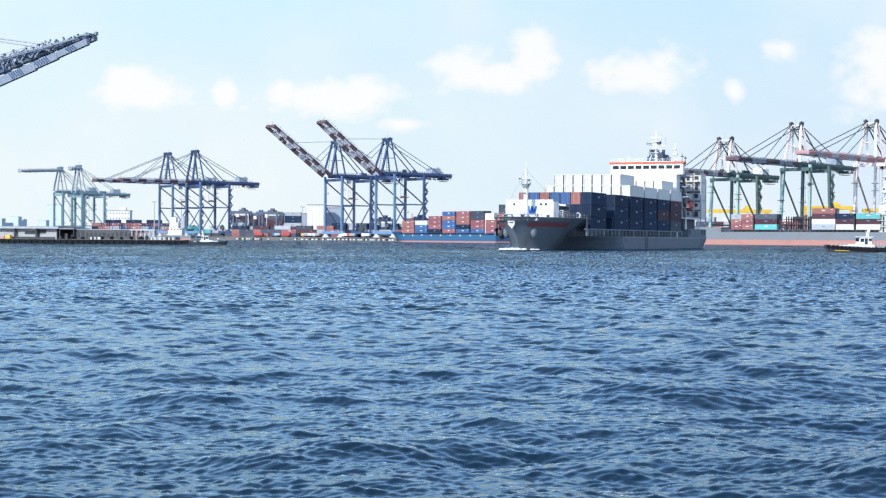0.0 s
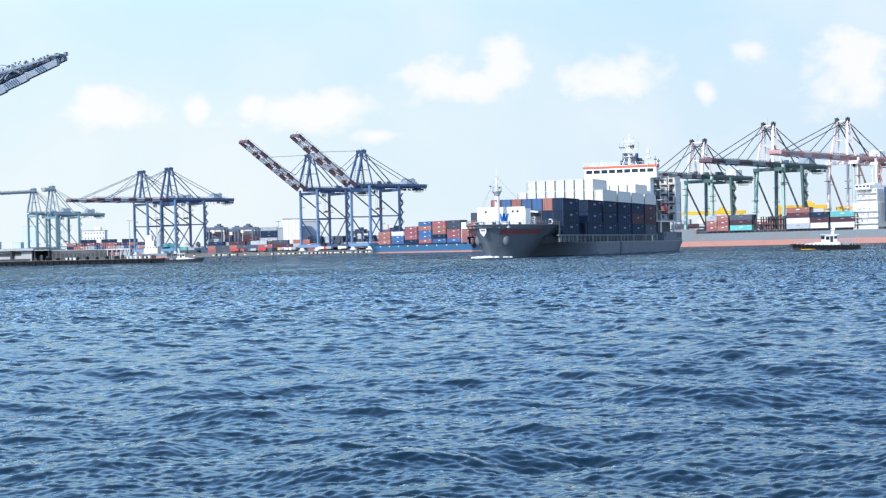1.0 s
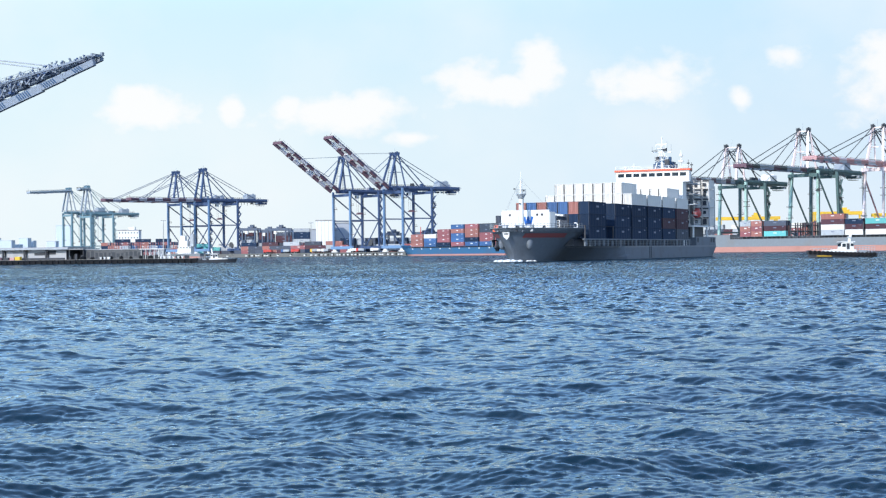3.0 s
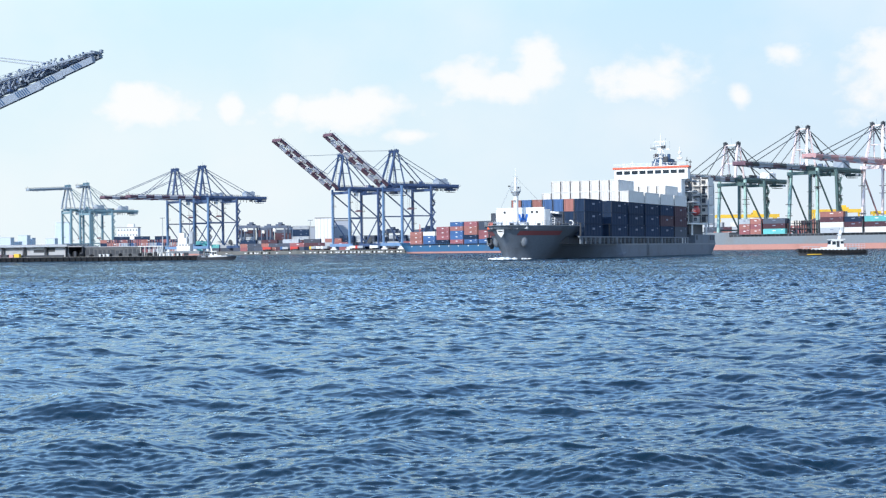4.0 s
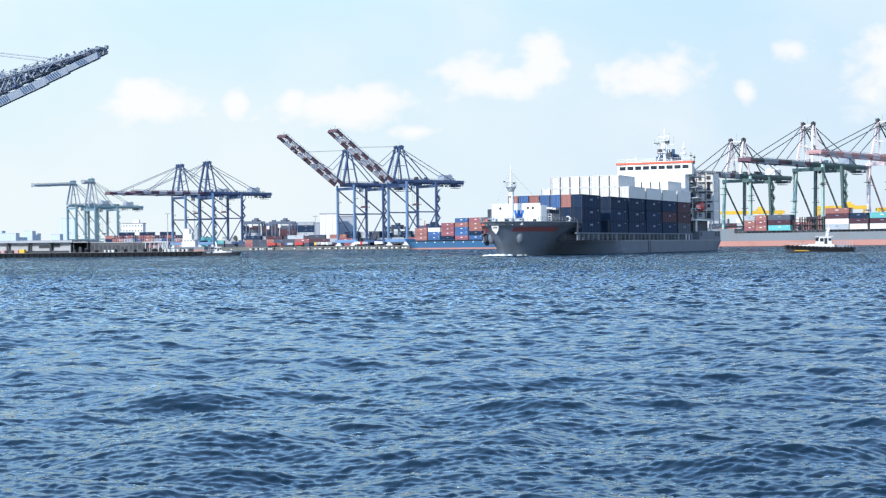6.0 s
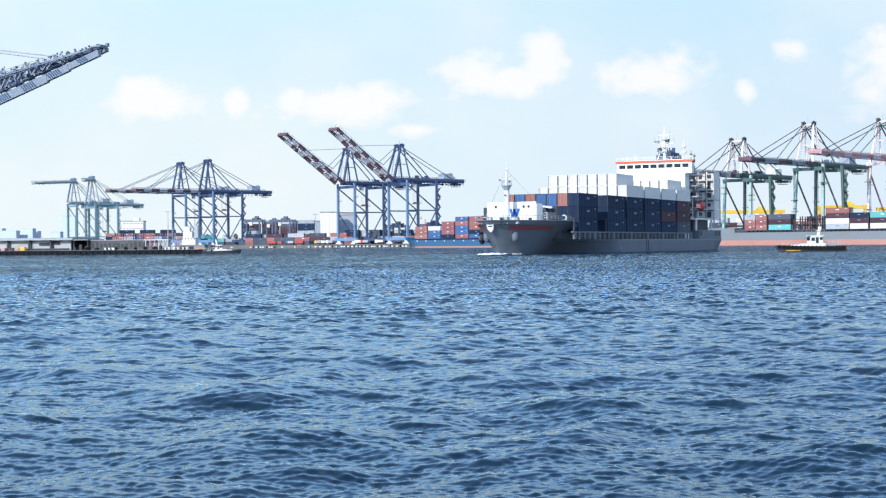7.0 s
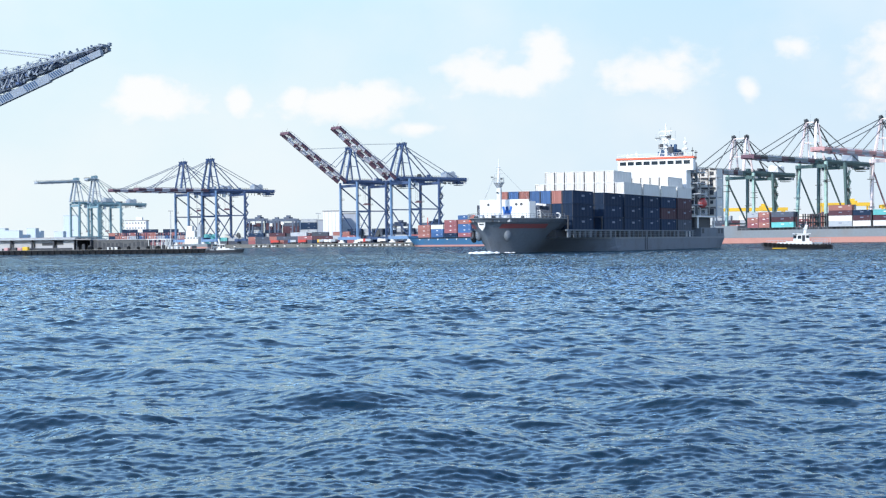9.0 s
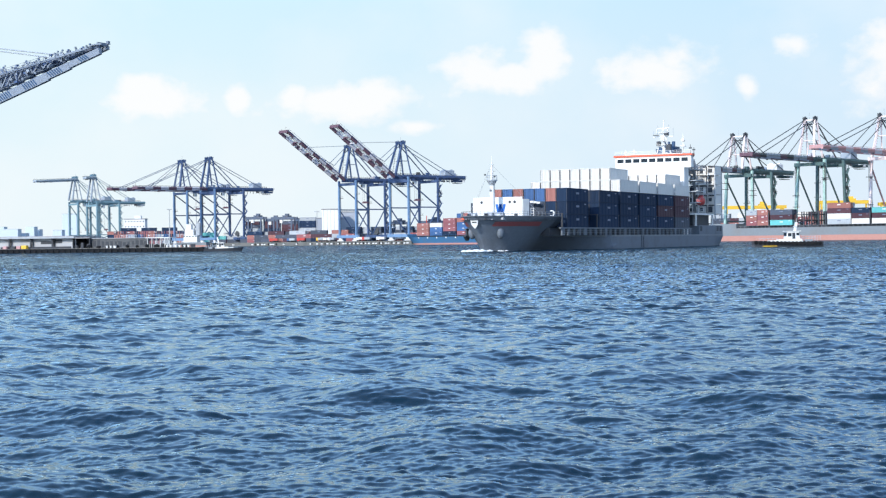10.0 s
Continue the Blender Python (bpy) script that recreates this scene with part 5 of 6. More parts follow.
# grey and red ship below the green cranes
RS = root("moored_ship", pose(169.6, 729.0, 0, 0, 0, -40), "grey moored container ship with faded red bottom plating", "container ship")
moored_hull(RS, -72, 112, 24.0, 2.7, 6.6, HULL_RED, HULL_LIGHT, raised=2.4, raised_len=45.0)
bm = B()
bm_box(bm, (22, 12, 7.2), (100, 19, 1.2))
part("hatch_cover", bm, DARK, RS, "dark hatch covers")
for k in (-9.0, 6.5, 10.5, 14.5, 18.5, 22.0, 45.0, 59.5):
    bm = B()
    for y in (0.8, 6.5, 12, 17.5, 23):
        bm_box(bm, (k, y, 10.6), (0.5, 0.5, 7.6))
    bm_box(bm, (k, 12, 10.0), (0.9, 23, 0.25))
    bm_box(bm, (k, 12, 13.0), (0.9, 23, 0.25))
    part("lashing_frame", bm, DARK, RS, "dark steel lashing frame")
bm = B()
bm_box(bm, (63.0, 12, 13.0), (12.5, 20, 13))
bm_box(bm, (63.5, 12, 22.5), (10.0, 17, 7))
bm_box(bm, (62.5, 12, 26.8), (7.5, 23, 2.4))
bm_box(bm, (63.0, 12, 28.4), (5.0, 8, 1.0))
bmesh.ops.bevel(bm, geom=bm.edges[:], offset=0.15, segments=1, affect="EDGES")
rh = part("deckhouse", bm, WHITE, RS, "white stepped deckhouse block")
for lev in range(6):
    z = 9.4 + lev * 2.9
    w_ = 12.9 if lev < 3 else 10.4
    box_part("deck_ledge", (63.2, 1.2 if lev < 3 else 2.8, z), (w_, 1.7, 0.18), WHITE, rh)
    bm = B()
    for k in range(9):
        bm_box(bm, (63.2 - w_ / 2 + 0.2 + k * (w_ - 0.4) / 8, 0.45 if lev < 3 else 2.05, z + 0.6), (0.07, 0.07, 1.1))
    bm_box(bm, (63.2, 0.45 if lev < 3 else 2.05, z + 1.1), (w_, 0.06, 0.06))
    part("ledge_rail", bm, STEEL, rh)
    for k in range(3 + lev % 2):
        box_part("house_window", (58.9 + k * 2.6 + 0.5 * (lev % 3), 1.97 if lev < 3 else 3.47, z + 1.3), (0.55, 0.08, 0.6), GLASS, rh)
    beam_part("stair", (60.0 + lev % 2 * 5, 0.9 if lev < 3 else 2.4, z), (62.6 + lev % 2 * 2, 0.9 if lev < 3 else 2.4, z + 2.8), 0.7, STEEL, rh, 0.15)
for k in range(4):
    box_part("bridge_window", (59.8 + k * 1.8, 0.47, 27.2), (1.2, 0.08, 0.8), GLASS, rh)
box_part("name_bar", (84, -0.06, 5.2), (7.5, 0.1, 0.8), WHITE, RS, "white lettering bar")
bm = B()
bm_tube(bm, (63, 12, 28.8), (63, 12, 36), 0.5, 0.3, 10)
bm_beam(bm, (63, 9, 33), (63, 15, 33), 0.2)
bm_beam(bm, (63, 10, 31), (63, 14, 31), 0.2)
part("mast", bm, WHITE, RS)
bm = B()
bm_box(bm, (73.5, 9, 18.5), (5.0, 7, 18))
bmesh.ops.bevel(bm, geom=bm.edges[:], offset=0.8, segments=2, affect="EDGES")
part("funnel", bm, FUNNEL, RS, "dark funnel")


def on_ship(ship, k, y, z, length=12.19):
    return ship.matrix_world @ pose(k + length / 2, y, z)


ON_RS = "on the grey moored ship"
G_RS = "containers on the grey moored ship"
R6, R12 = 6.06, 12.19
for row in range(2):
    y = 1.7 + row * 2.5
    near = row == 0
    rr = random.Random(50 + row)
    for k, ln, cols in ((-21.5, R6, ("red", "rust", "grey")), (-15.2, R6, ("rust", "red", "rust")), (-8.0, R12, ("teal", "maroon", "dark")),
                        (23.0, R12, ("grey", "white", "maroon", "rust")), (32.0 + 3.6, R12 - 3.0, ("white", "maroon", "navy")), (46.0, R12, ("white", "maroon", "teal"))):
        for tier, c in enumerate(cols):
            if ln == R12 - 3.0:
                ln2 = 9.14
            else:
                ln2 = ln
            col = c if near else rr.choice([c, c, "rust", "navy", "red", "grey"])
            container(col, on_ship(RS, k, y, 7.85 + tier * 2.62, ln2), None, ln2, 2.6, ON_RS, G_RS)

# blue feeder beside the raised booms
FS = root("moored_feeder", pose(-45.2, 887.4, 0, 0, 0, -55), "blue moored feeder ship with red and blue containers", "container ship")
moored_hull(FS, 28, 138, 17.0, 0.9, 4.4, HULL_RED, HULL_BLUE, rake=6.0, raised=1.8, raised_len=9.0)
bm = B()
bm_box(bm, (86, 8.5, 4.75), (84, 14, 0.7))
part("hatch_cover", bm, DARK, FS, "dark hatch covers")
bm = B()
bm_tube(bm, (46.0, 8.5, 4.4), (46.0, 8.5, 17.0), 0.4, 0.2, 8)
bm_beam(bm, (46, 7, 14), (46, 10, 14), 0.2)
part("foremast", bm, RED, FS, "reddish foremast")
bm = B()
bm_box(bm, (130, 8.5, 10.5), (9, 14, 11))
part("deckhouse", bm, WHITE, FS, "white deckhouse block")
for k in range(9):
    box_part("scupper", (50 + k * 9.3, 0.0, 4.0), (0.9, 0.12, 0.6), WHITE, FS)
ON_FS = "on the blue moored feeder"
G_FS = "containers on the blue feeder"
STACKS = [("rust", "rust", "rust"), ("blue", "blue", "white"), ("navy", "red", "red", "red"), ("red", "blue", "blue", "rust", "blue"), ("blue", "navy", "rust", "rust", "red"), ("blue", "red", "red", "dark", "dark"), ("red", "red", "rust")]
for i, cols in enumerate(STACKS):
    k = 47.0 + i * 13.5
    ln = 12.19
    for row in range(2):
        for tier, c in enumerate(cols):
            if row and i == 3 and tier > 3:
                c = "dark"
            container(c, on_ship(FS, k, 2.0 + row * 2.5, 5.12 + tier * 2.45), None, ln, 2.43, ON_FS, G_FS)


# ---- container yard behind the quay ----
def by(k, y):
    """Plan point at the bearing k (sideways over ahead) and the distance y ahead."""
    return k * y, y


YARD_TURN = -47.0
ry = random.Random(21)
G_YARD = "containers stacked in the yard"


def yard_stack(k, y, cols, turn=YARD_TURN, length=12.19, where="stacked in the container yard"):
    x, yy = by(k, y)
    for tier, c in enumerate(cols):
        container(c, pose(x, yy, QUAY_Z + 0.02 + tier * 2.62, 0, 0, turn + ry.uniform(-0.6, 0.6)), None, length, 2.6, where, G_YARD)


MIXED = ["rust", "navy", "red", "grey", "blue", "teal", "maroon", "white", "dark", "red"]
# behind the lowered blue cranes and towards the pier
for i in range(11):
    yard_stack(-0.2290 + i * 0.0047, 1170, [("rust", "red", "rust", "navy", "navy", "maroon", "red", "grey", "navy", "grey", "rust")[i], ("rust", "red", "rust", "blue", "navy", "navy", "red", "navy", "grey", "navy", "red")[i]] + ["navy", "rust", "grey", "blue"][i % 4:i % 4 + 1] + ["rust", "navy", "red"][i % 3:i % 3 + 1] + (["navy"] if i % 3 == 2 else []), turn=0)
for i in range(9):
    yard_stack(-0.176 + i * 0.0055, 1120, [ry.choice(MIXED) for _ in range(1 + (i * 7) % 3)], turn=0)
yard_stack(-0.1640, 1075, ["teal", "navy", "teal"], turn=-5)
for i in range(3):
    yard_stack(-0.1580 + i * 0.0122, 1068, ["dark", "grey" if i else "teal"], turn=-5)
# between the blue crane pairs
for i in range(16):
    yard_stack(-0.1370 + i * 0.0049, 1035 - i * 4.0, [ry.choice(["rust", "dark", "navy", "dark", "red", "grey", "maroon"]) for _ in range(1 + (i * 5) % 3)], turn=-20)
for i in range(4):
    yard_stack(-0.1330 + i * 0.0124, 1075, [ry.choice(["dark", "grey", "navy", "maroon", "grey"]) for _ in range(6 + (i * 5) % 2)], turn=-10)
# under and behind the raised-boom cranes
for i in range(14):
    yard_stack(-0.0700 + i * 0.0056, 1000 - i * 6, [ry.choice(["red", "dark", "rust", "navy", "dark", "grey"]) for _ in range(1 + (i * 5) % 2)], turn=-35)
for i in range(7):
    yard_stack(-0.0640 + i * 0.0072, 1060, [ry.choice(["navy", "dark", "grey"]) for _ in range(4)], turn=-30)
# behind the green cranes
for i in range(22):
    yard_stack(0.1830 + i * 0.0062, 842 - i * 3.5, [ry.choice(["rust", "maroon", "grey", "red", "dark", "navy", "white", "rust"]) for _ in range(3 + (i * 5) % 3)], turn=-40)
for i in range(8):
    yard_stack(0.2570 + i * 0.0065, 800 - i * 4, [ry.choice(["rust", "maroon", "rust", "navy"]) for _ in range(5 if i < 4 else 4)], turn=-40)


def yard_gantry(k, y, turn, span, depth, high, mat_, label):
    """A rubber-tyred yard gantry: four legs, two girders, trolley and cab."""
    x, yy = by(k, y)
    r = root("yard_gantry", pose(x, yy, QUAY_Z, 0, 0, turn), label, "yard crane", "yard gantries")
    for sx in (-1, 1):
        for sy in (-1, 1):
            box_part("leg", (sx * span / 2, sy * depth / 2, high / 2 + 0.6), (1.0, 0.9, high - 1.2), mat_, r)
            for q in (-0.9, 0.9):
                bm = B()
                bm_tube(bm, (sx * span / 2 - 0.3, sy * depth / 2 + q, 0.6), (sx * span / 2 + 0.3, sy * depth / 2 + q, 0.6), 0.6, seg=12)
                part("wheel", bm, RUBBER, r)
        box_part("sill", (sx * span / 2, 0, 1.6), (0.9, depth + 2, 0.9), mat_, r)
        beam_part("brace", (sx * span / 2, -depth / 2, 2), (sx * span / 2, depth / 2, high * 0.6), 0.4, mat_, r)
    for sy in (-1, 1):
        box_part("girder", (0, sy * depth / 2, high), (span + 4, 1.2, 1.9), mat_, r)
    bm = B()
    bm_box(bm, (span * 0.15, 0, high + 1.4), (4, depth + 1, 1.2))
    bm_box(bm, (span * 0.15, 0.4, high + 2.6), (2.6, 2.4, 1.4))
    part("trolley", bm, mat_, r)
    box_part("cab", (span * 0.15 - 3, -depth / 2 + 0.4, high - 2.2), (2, 2, 2.2), WHITE, r, "pale operator cab")
    return r


DG = "dark blue-grey rubber-tyred gantry over yard stacks"
YG = "yellow rubber-tyred gantry crane over yard stacks"
yard_gantry(-0.1315, 1040, -12, 9.5, 7, 17.5, YARD_STEEL, DG)
yard_gantry(-0.1190, 1042, -12, 6.5, 7, 16.0, YARD_STEEL, DG)
yard_gantry(-0.1120, 1030, -12, 13.0, 8, 17.0, YARD_STEEL, DG)
yard_gantry(-0.0340, 990, -35, 11.0, 8, 12.0, YARD_STEEL, DG)
yard_gantry(-0.0100, 960, -35, 11.0, 8, 12.0, YARD_STEEL, DG)
yard_gantry(0.2120, 866, -4, 33.0, 8, 17.2, YELLOW, YG)
yard_gantry(0.2740, 842, -4, 27.0, 8, 19.0, YELLOW, YG)
yard_gantry(0.3130, 836, -4, 20.0, 8, 17.6, YELLOW, YG)


def building(k, y, w, d, hgt, mat_, label, turn=0.0, floors=0, cols=0, roof=True, name="warehouse"):
    x, yy = by(k, y)
    r = root(name, pose(x, yy + d / 2, QUAY_Z, 0, 0, turn), label, "building")
    box_part("wall", (0, 0, hgt / 2), (w, d, hgt), mat_, r, bevel=0.1)
    if roof:
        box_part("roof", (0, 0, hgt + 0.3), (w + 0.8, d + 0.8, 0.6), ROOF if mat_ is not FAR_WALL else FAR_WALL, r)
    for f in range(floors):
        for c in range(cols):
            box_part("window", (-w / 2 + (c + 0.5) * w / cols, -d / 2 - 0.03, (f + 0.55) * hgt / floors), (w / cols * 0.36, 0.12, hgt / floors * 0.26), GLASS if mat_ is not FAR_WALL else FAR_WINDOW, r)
    return r


wh = building(-0.0960, 1120, 24, 40, 18.0, GREY_WALL, "plain grey metal-clad warehouse behind the yard")
for k in range(8):
    box_part("wall_rib", (-10.5 + k * 3, -20.08, 9), (0.25, 0.2, 17.5), GREY_WALL, wh)
pb = building(-0.0800, 1062, 13, 14, 23.5, PALE_WALL, "pale concrete port office block behind the quay", name="office_block")
for k in range(5):
    box_part("wall_rib", (-5.2 + k * 2.6, -7.06, 11.7), (0.2, 0.16, 23.0), SHED_WALL, pb)
building(-0.0680, 1085, 13, 20, 22.0, GREY_WALL, "grey cold-store block behind the blue cranes", name="cold_store")
wb = building(-0.2155, 1195, 17, 10, 20.5, PALE_WALL, "white ship-like office building with small windows", floors=5, cols=7, name="office_block")
box_part("roof_hut", (2, 0, 22), (5, 5, 3), PALE_WALL, wb)
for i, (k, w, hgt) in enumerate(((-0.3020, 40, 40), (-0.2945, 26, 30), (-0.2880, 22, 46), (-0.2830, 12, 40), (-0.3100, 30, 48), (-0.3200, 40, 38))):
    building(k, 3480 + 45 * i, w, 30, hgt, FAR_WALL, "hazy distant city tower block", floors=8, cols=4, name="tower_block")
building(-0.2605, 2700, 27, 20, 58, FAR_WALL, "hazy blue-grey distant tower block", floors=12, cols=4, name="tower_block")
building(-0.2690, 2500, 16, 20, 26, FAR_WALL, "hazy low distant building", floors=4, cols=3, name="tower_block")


def light_pole(k, y, hgt):
    x, yy = by(k, y)
    r = root("floodlight_mast", pose(x, yy, QUAY_Z), "tall slender grey yard floodlight mast", "light mast", "yard floodlights")
    bm = B()
    bm_tube(bm, (0, 0, 0), (0, 0, hgt), 0.45, 0.22, 10)
    part("pole", bm, STEEL, r)
    bm = B()
    bm_box(bm, (0, 0, hgt), (3.6, 0.5, 0.3))
    for q in (-1.5, -0.5, 0.5, 1.5):
        bm_box(bm, (q, -0.4, hgt + 0.2), (0.7, 0.5, 0.6))
    part("lamp_head", bm, STEEL, r)


light_pole(-0.1914, 1105, 26)
light_pole(-0.1728, 1120, 28)
light_pole(-0.0895, 1065, 22)
light_pole(0.2936, 830, 31)

# small vehicles and bollards by the quay's edge
for i, (k, y, mt) in enumerate(((-0.0880, 985, YELLOW), (-0.0850, 983, WHITE), (-0.0800, 980, WHITE), (-0.0600, 945, WHITE), (-0.0560, 942, RED), (-0.0460, 932, WHITE), (-0.0340, 915, WHITE), (-0.1010, 995, RED), (-0.1080, 1003, BOX_COLOURS["blue"]), (-0.1200, 1012, RED))):
    x, yy = by(k, y)
    r = root("yard_truck", pose(x, yy, QUAY_Z, 0, 0, -45 + i * 3), "small yard tractor parked beside the quay edge", "truck", "yard trucks")
    bm = B()
    bm_box(bm, (-1.4, 0, 1.7), (2.0, 2.3, 2.2))
    bmesh.ops.bevel(bm, geom=bm.edges[:], offset=0.15, segments=1, affect="EDGES")
    part("cab", bm, mt, r)
    box_part("windscreen", (-2.42, 0, 2.1), (0.06, 1.9, 0.8), GLASS, r)
    box_part("chassis", (1.0, 0, 0.9), (5.6, 2.2, 0.4), DARK, r)
    box_part("load", (1.6, 0, 1.9), (4.2, 2.2, 1.5), mt if i % 2 else STEEL, r)
    for sx in (-1.4, 1.2, 2.8):
        for sy in (-1, 1):
            bm = B()
            bm_tube(bm, (sx, sy * 1.05 - 0.15, 0.5), (sx, sy * 1.05 + 0.15, 0.5), 0.5, seg=10)
            part("wheel", bm, RUBBER, r)

# white workboat with a tall house, moored behind the pier
WBOAT = root("workboat", pose(-0.1775 * 1020, 1020, 0, 0, 0, -10), "white moored workboat with a tall stepped deckhouse", "boat")
moored_hull(WBOAT, -12, 12, 8.0, 1.2, 3.2, HULL_RED, HULL_LIGHT, rake=3.0)
for c, s in (((0, 4, 5.6), (10, 6.5, 5)), ((-1, 4, 10), (6.5, 5.5, 4.4)), ((-1.5, 4, 14), (3.6, 4, 4))):
    box_part("deckhouse", c, s, WHITE, WBOAT, bevel=0.15)
for k in range(5):
    box_part("window", (-4.6 + k * 2.2, 0.72, 7.4), (1.0, 0.06, 0.9), GLASS, WBOAT)
bm = B()
bm_box(bm, (5.2, 4, 12.5), (3.0, 4, 9))
bmesh.ops.bevel(bm, geom=bm.edges[:], offset=0.4, segments=2, affect="EDGES")
part("funnel", bm, BOX_COLOURS["grey"], WBOAT)
bm = B()
bm_tube(bm, (-1, 4, 17), (-1, 4, 21), 0.25, 0.1, 8)
part("mast", bm, WHITE, WBOAT)


# ---- low pier with sheds on the near left shore ----
PIER = pose(-141, 455, 0, 0, 0, -19.8)
bm = B()
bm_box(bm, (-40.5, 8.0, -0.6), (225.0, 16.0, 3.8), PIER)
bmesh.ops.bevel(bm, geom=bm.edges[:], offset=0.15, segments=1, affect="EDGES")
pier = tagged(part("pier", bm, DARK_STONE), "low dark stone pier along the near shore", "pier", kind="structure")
bm = B()
bm_box(bm, (-40.5, 8.0, 1.33), (224.0, 15.4, 0.06), PIER)
part("pier_deck", bm, CONCRETE, pier)
tyre = B()
bmesh.ops.create_cone(tyre, cap_ends=True, segments=12, radius1=0.6, radius2=0.6, depth=0.4, matrix=pose(0, 0, 0, 90, 0, 0))
t0 = part("tyre_fender", tyre, RUBBER, pier)
t0.matrix_world = PIER @ pose(-20, -0.2, 0.5)
for k in range(44):
    o = new("tyre_fender", t0.data)
    o.parent = pier
    o.matrix_world = PIER @ pose(-20 + 2.1 * (k + 1), -0.2, 0.55)
bol = B()
bm_tube(bol, (0, 0, 0), (0, 0, 0.55), 0.28, 0.22, 10)
bm_tube(bol, (0, 0, 0.5), (0, 0, 0.75), 0.36, seg=10)
b0 = part("mooring_bollard", bol, WHITE, pier, "white painted mooring bollard")
b0.matrix_world = PIER @ pose(60, 1.0, 1.3)
for k in range(1, 13):
    o = new("mooring_bollard", b0.data)
    o.parent = pier
    o.matrix_world = PIER @ pose(60 + k * 1.0 - (k > 8) * 30, 1.0 + (k % 3) * 0.5, 1.3)

SHED = root("pier_shed", PIER @ pose(0, 3, 1.36), "long low pale pier shed with flat sheet roof", "shed")
box_part("roof", (-12.0, 6, 3.75), (77, 13.5, 0.35), ROOF, SHED, "weathered sheet roof")
box_part("roof_edge", (-12.0, -0.85, 3.45), (77, 0.25, 0.5), BOX_COLOURS["grey"], SHED)
for k in range(9):
    x0 = -46 + k * 8.0
    box_part("wall_panel", (x0 + 4, 1.2, 1.75), (7.5, 0.3, 3.4), SHED_WALL, SHED)
    box_part("post", (x0, 0.0, 1.75), (0.5, 0.5, 3.4), DARK, SHED)
box_part("wall_back", (-12, 12, 1.75), (76, 0.3, 3.5), SHED_WALL, SHED)
box_part("door", (15.5, 1.0, 1.9), (5.0, 0.12, 0.9), DARK, SHED, "dark shutter opening")
box_part("door", (19.5, 1.0, 2.3), (2.6, 0.12, 1.2), DARK, SHED, "dark shutter opening")
box_part("low_wall", (12.0, -0.4, 0.35), (26, 0.3, 0.6), DARK, SHED)
BAY = root("open_bay", PIER @ pose(28.4, 3, 1.36), "dark open pier bay cluttered with gear", "shed")
box_part("roof", (0, 4, 3.2), (6.6, 9, 0.25), ROOF, BAY)
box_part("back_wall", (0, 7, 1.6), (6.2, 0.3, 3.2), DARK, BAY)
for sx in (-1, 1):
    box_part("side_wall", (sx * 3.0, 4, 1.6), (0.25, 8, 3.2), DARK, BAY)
for k in range(5):
    box_part("crate", (-2.2 + k * 1.1, 1.0 + (k % 2), 0.5 + 0.2 * (k % 3)), (0.9, 0.9, 0.9 + 0.4 * (k % 3)), RUBBER if k % 2 else DARK, BAY)
# old wall with dark openings
OW = root("old_wall", PIER @ pose(31.6, 4, 1.36), "stained pale wall with a row of dark openings", "wall")
box_part("wall", (10, 0.4, 1.45), (20, 0.5, 2.9), OLD_WALL, OW)
box_part("coping", (10, 0.3, 3.0), (20.3, 1.0, 0.16), SHED_WALL, OW, "pale coping")
rp = random.Random(5)
for k in range(13):
    box_part("opening", (0.9 + k * 1.52, 0.12, 1.3 + rp.uniform(-0.2, 0.3)), (rp.uniform(0.6, 1.15), 0.1, rp.uniform(1.0, 1.9)), DARK, OW)
for k in range(11):
    bm = B()
    bmesh.ops.create_icosphere(bm, subdivisions=1, radius=1.0, matrix=pose(0, 0, 0.35) @ Matrix.Diagonal((rp.uniform(0.6, 1.2), 0.6, rp.uniform(0.35, 0.8), 1)))
    o = part("covered_bundle", bm, RUBBER if k % 3 else DARK_STONE)
    o.matrix_world = PIER @ pose(32 + k * 3.4, 2.0, 1.36, 0, 0, rp.uniform(0, 180))
    tagged(o, "dark tarpaulin-covered bundle lying on the pier", "bundle", "gear on the pier")
# white frame canopy
CAN = root("canopy_frame", PIER @ pose(52, 3, 1.36), "white tubular canopy frame on the pier", "canopy")
for k in range(6):
    for y in (0, 3):
        bm = B()
        bm_tube(bm, (k * 1.5, y, 0), (k * 1.5, y, 2.8), 0.08, seg=8)
        part("post", bm, WHITE, CAN)
box_part("top", (3.75, 1.5, 2.95), (8.6, 3.8, 0.2), WHITE, CAN)
for k in range(4):
    box_part("drum", (0.8 + k * 1.9, 1.0, 0.6), (0.7, 0.7, 1.2), STEEL if k % 2 else DARK, CAN)
YB = box_part("yellow_box", (0, 0, 0), (1.9, 1.2, 1.1), YELLOW, None, bevel=0.06)
YB.matrix_world = PIER @ pose(9.2, 0.9, 1.92)
tagged(YB, "yellow equipment box at the pier edge", "box")
for k, (x0, mt) in enumerate(((1.5, CRANE_PINK), (4.5, DARK), (6.5, CRANE_PINK), (62.5, STEEL), (65.5, DARK), (68.5, DARK))):
    o = box_part("pallet_load", (0, 0, 0), (1.4, 1.1, 0.9), mt, None, bevel=0.05)
    o.matrix_world = PIER @ pose(x0, 1.6, 1.82, 0, 0, 7 * k)
    tagged(o, "small covered pallet load on the pier", "pallet load", "loads on the pier")
build_launch(pose(-66.0, 426.5, 0, 0, 0, 188) @ Matrix.Diagonal((0.8, 0.8, 0.8, 1)), "small white launch with dark hull moored at the pier end", hull_mat=DARK, tyres=False)


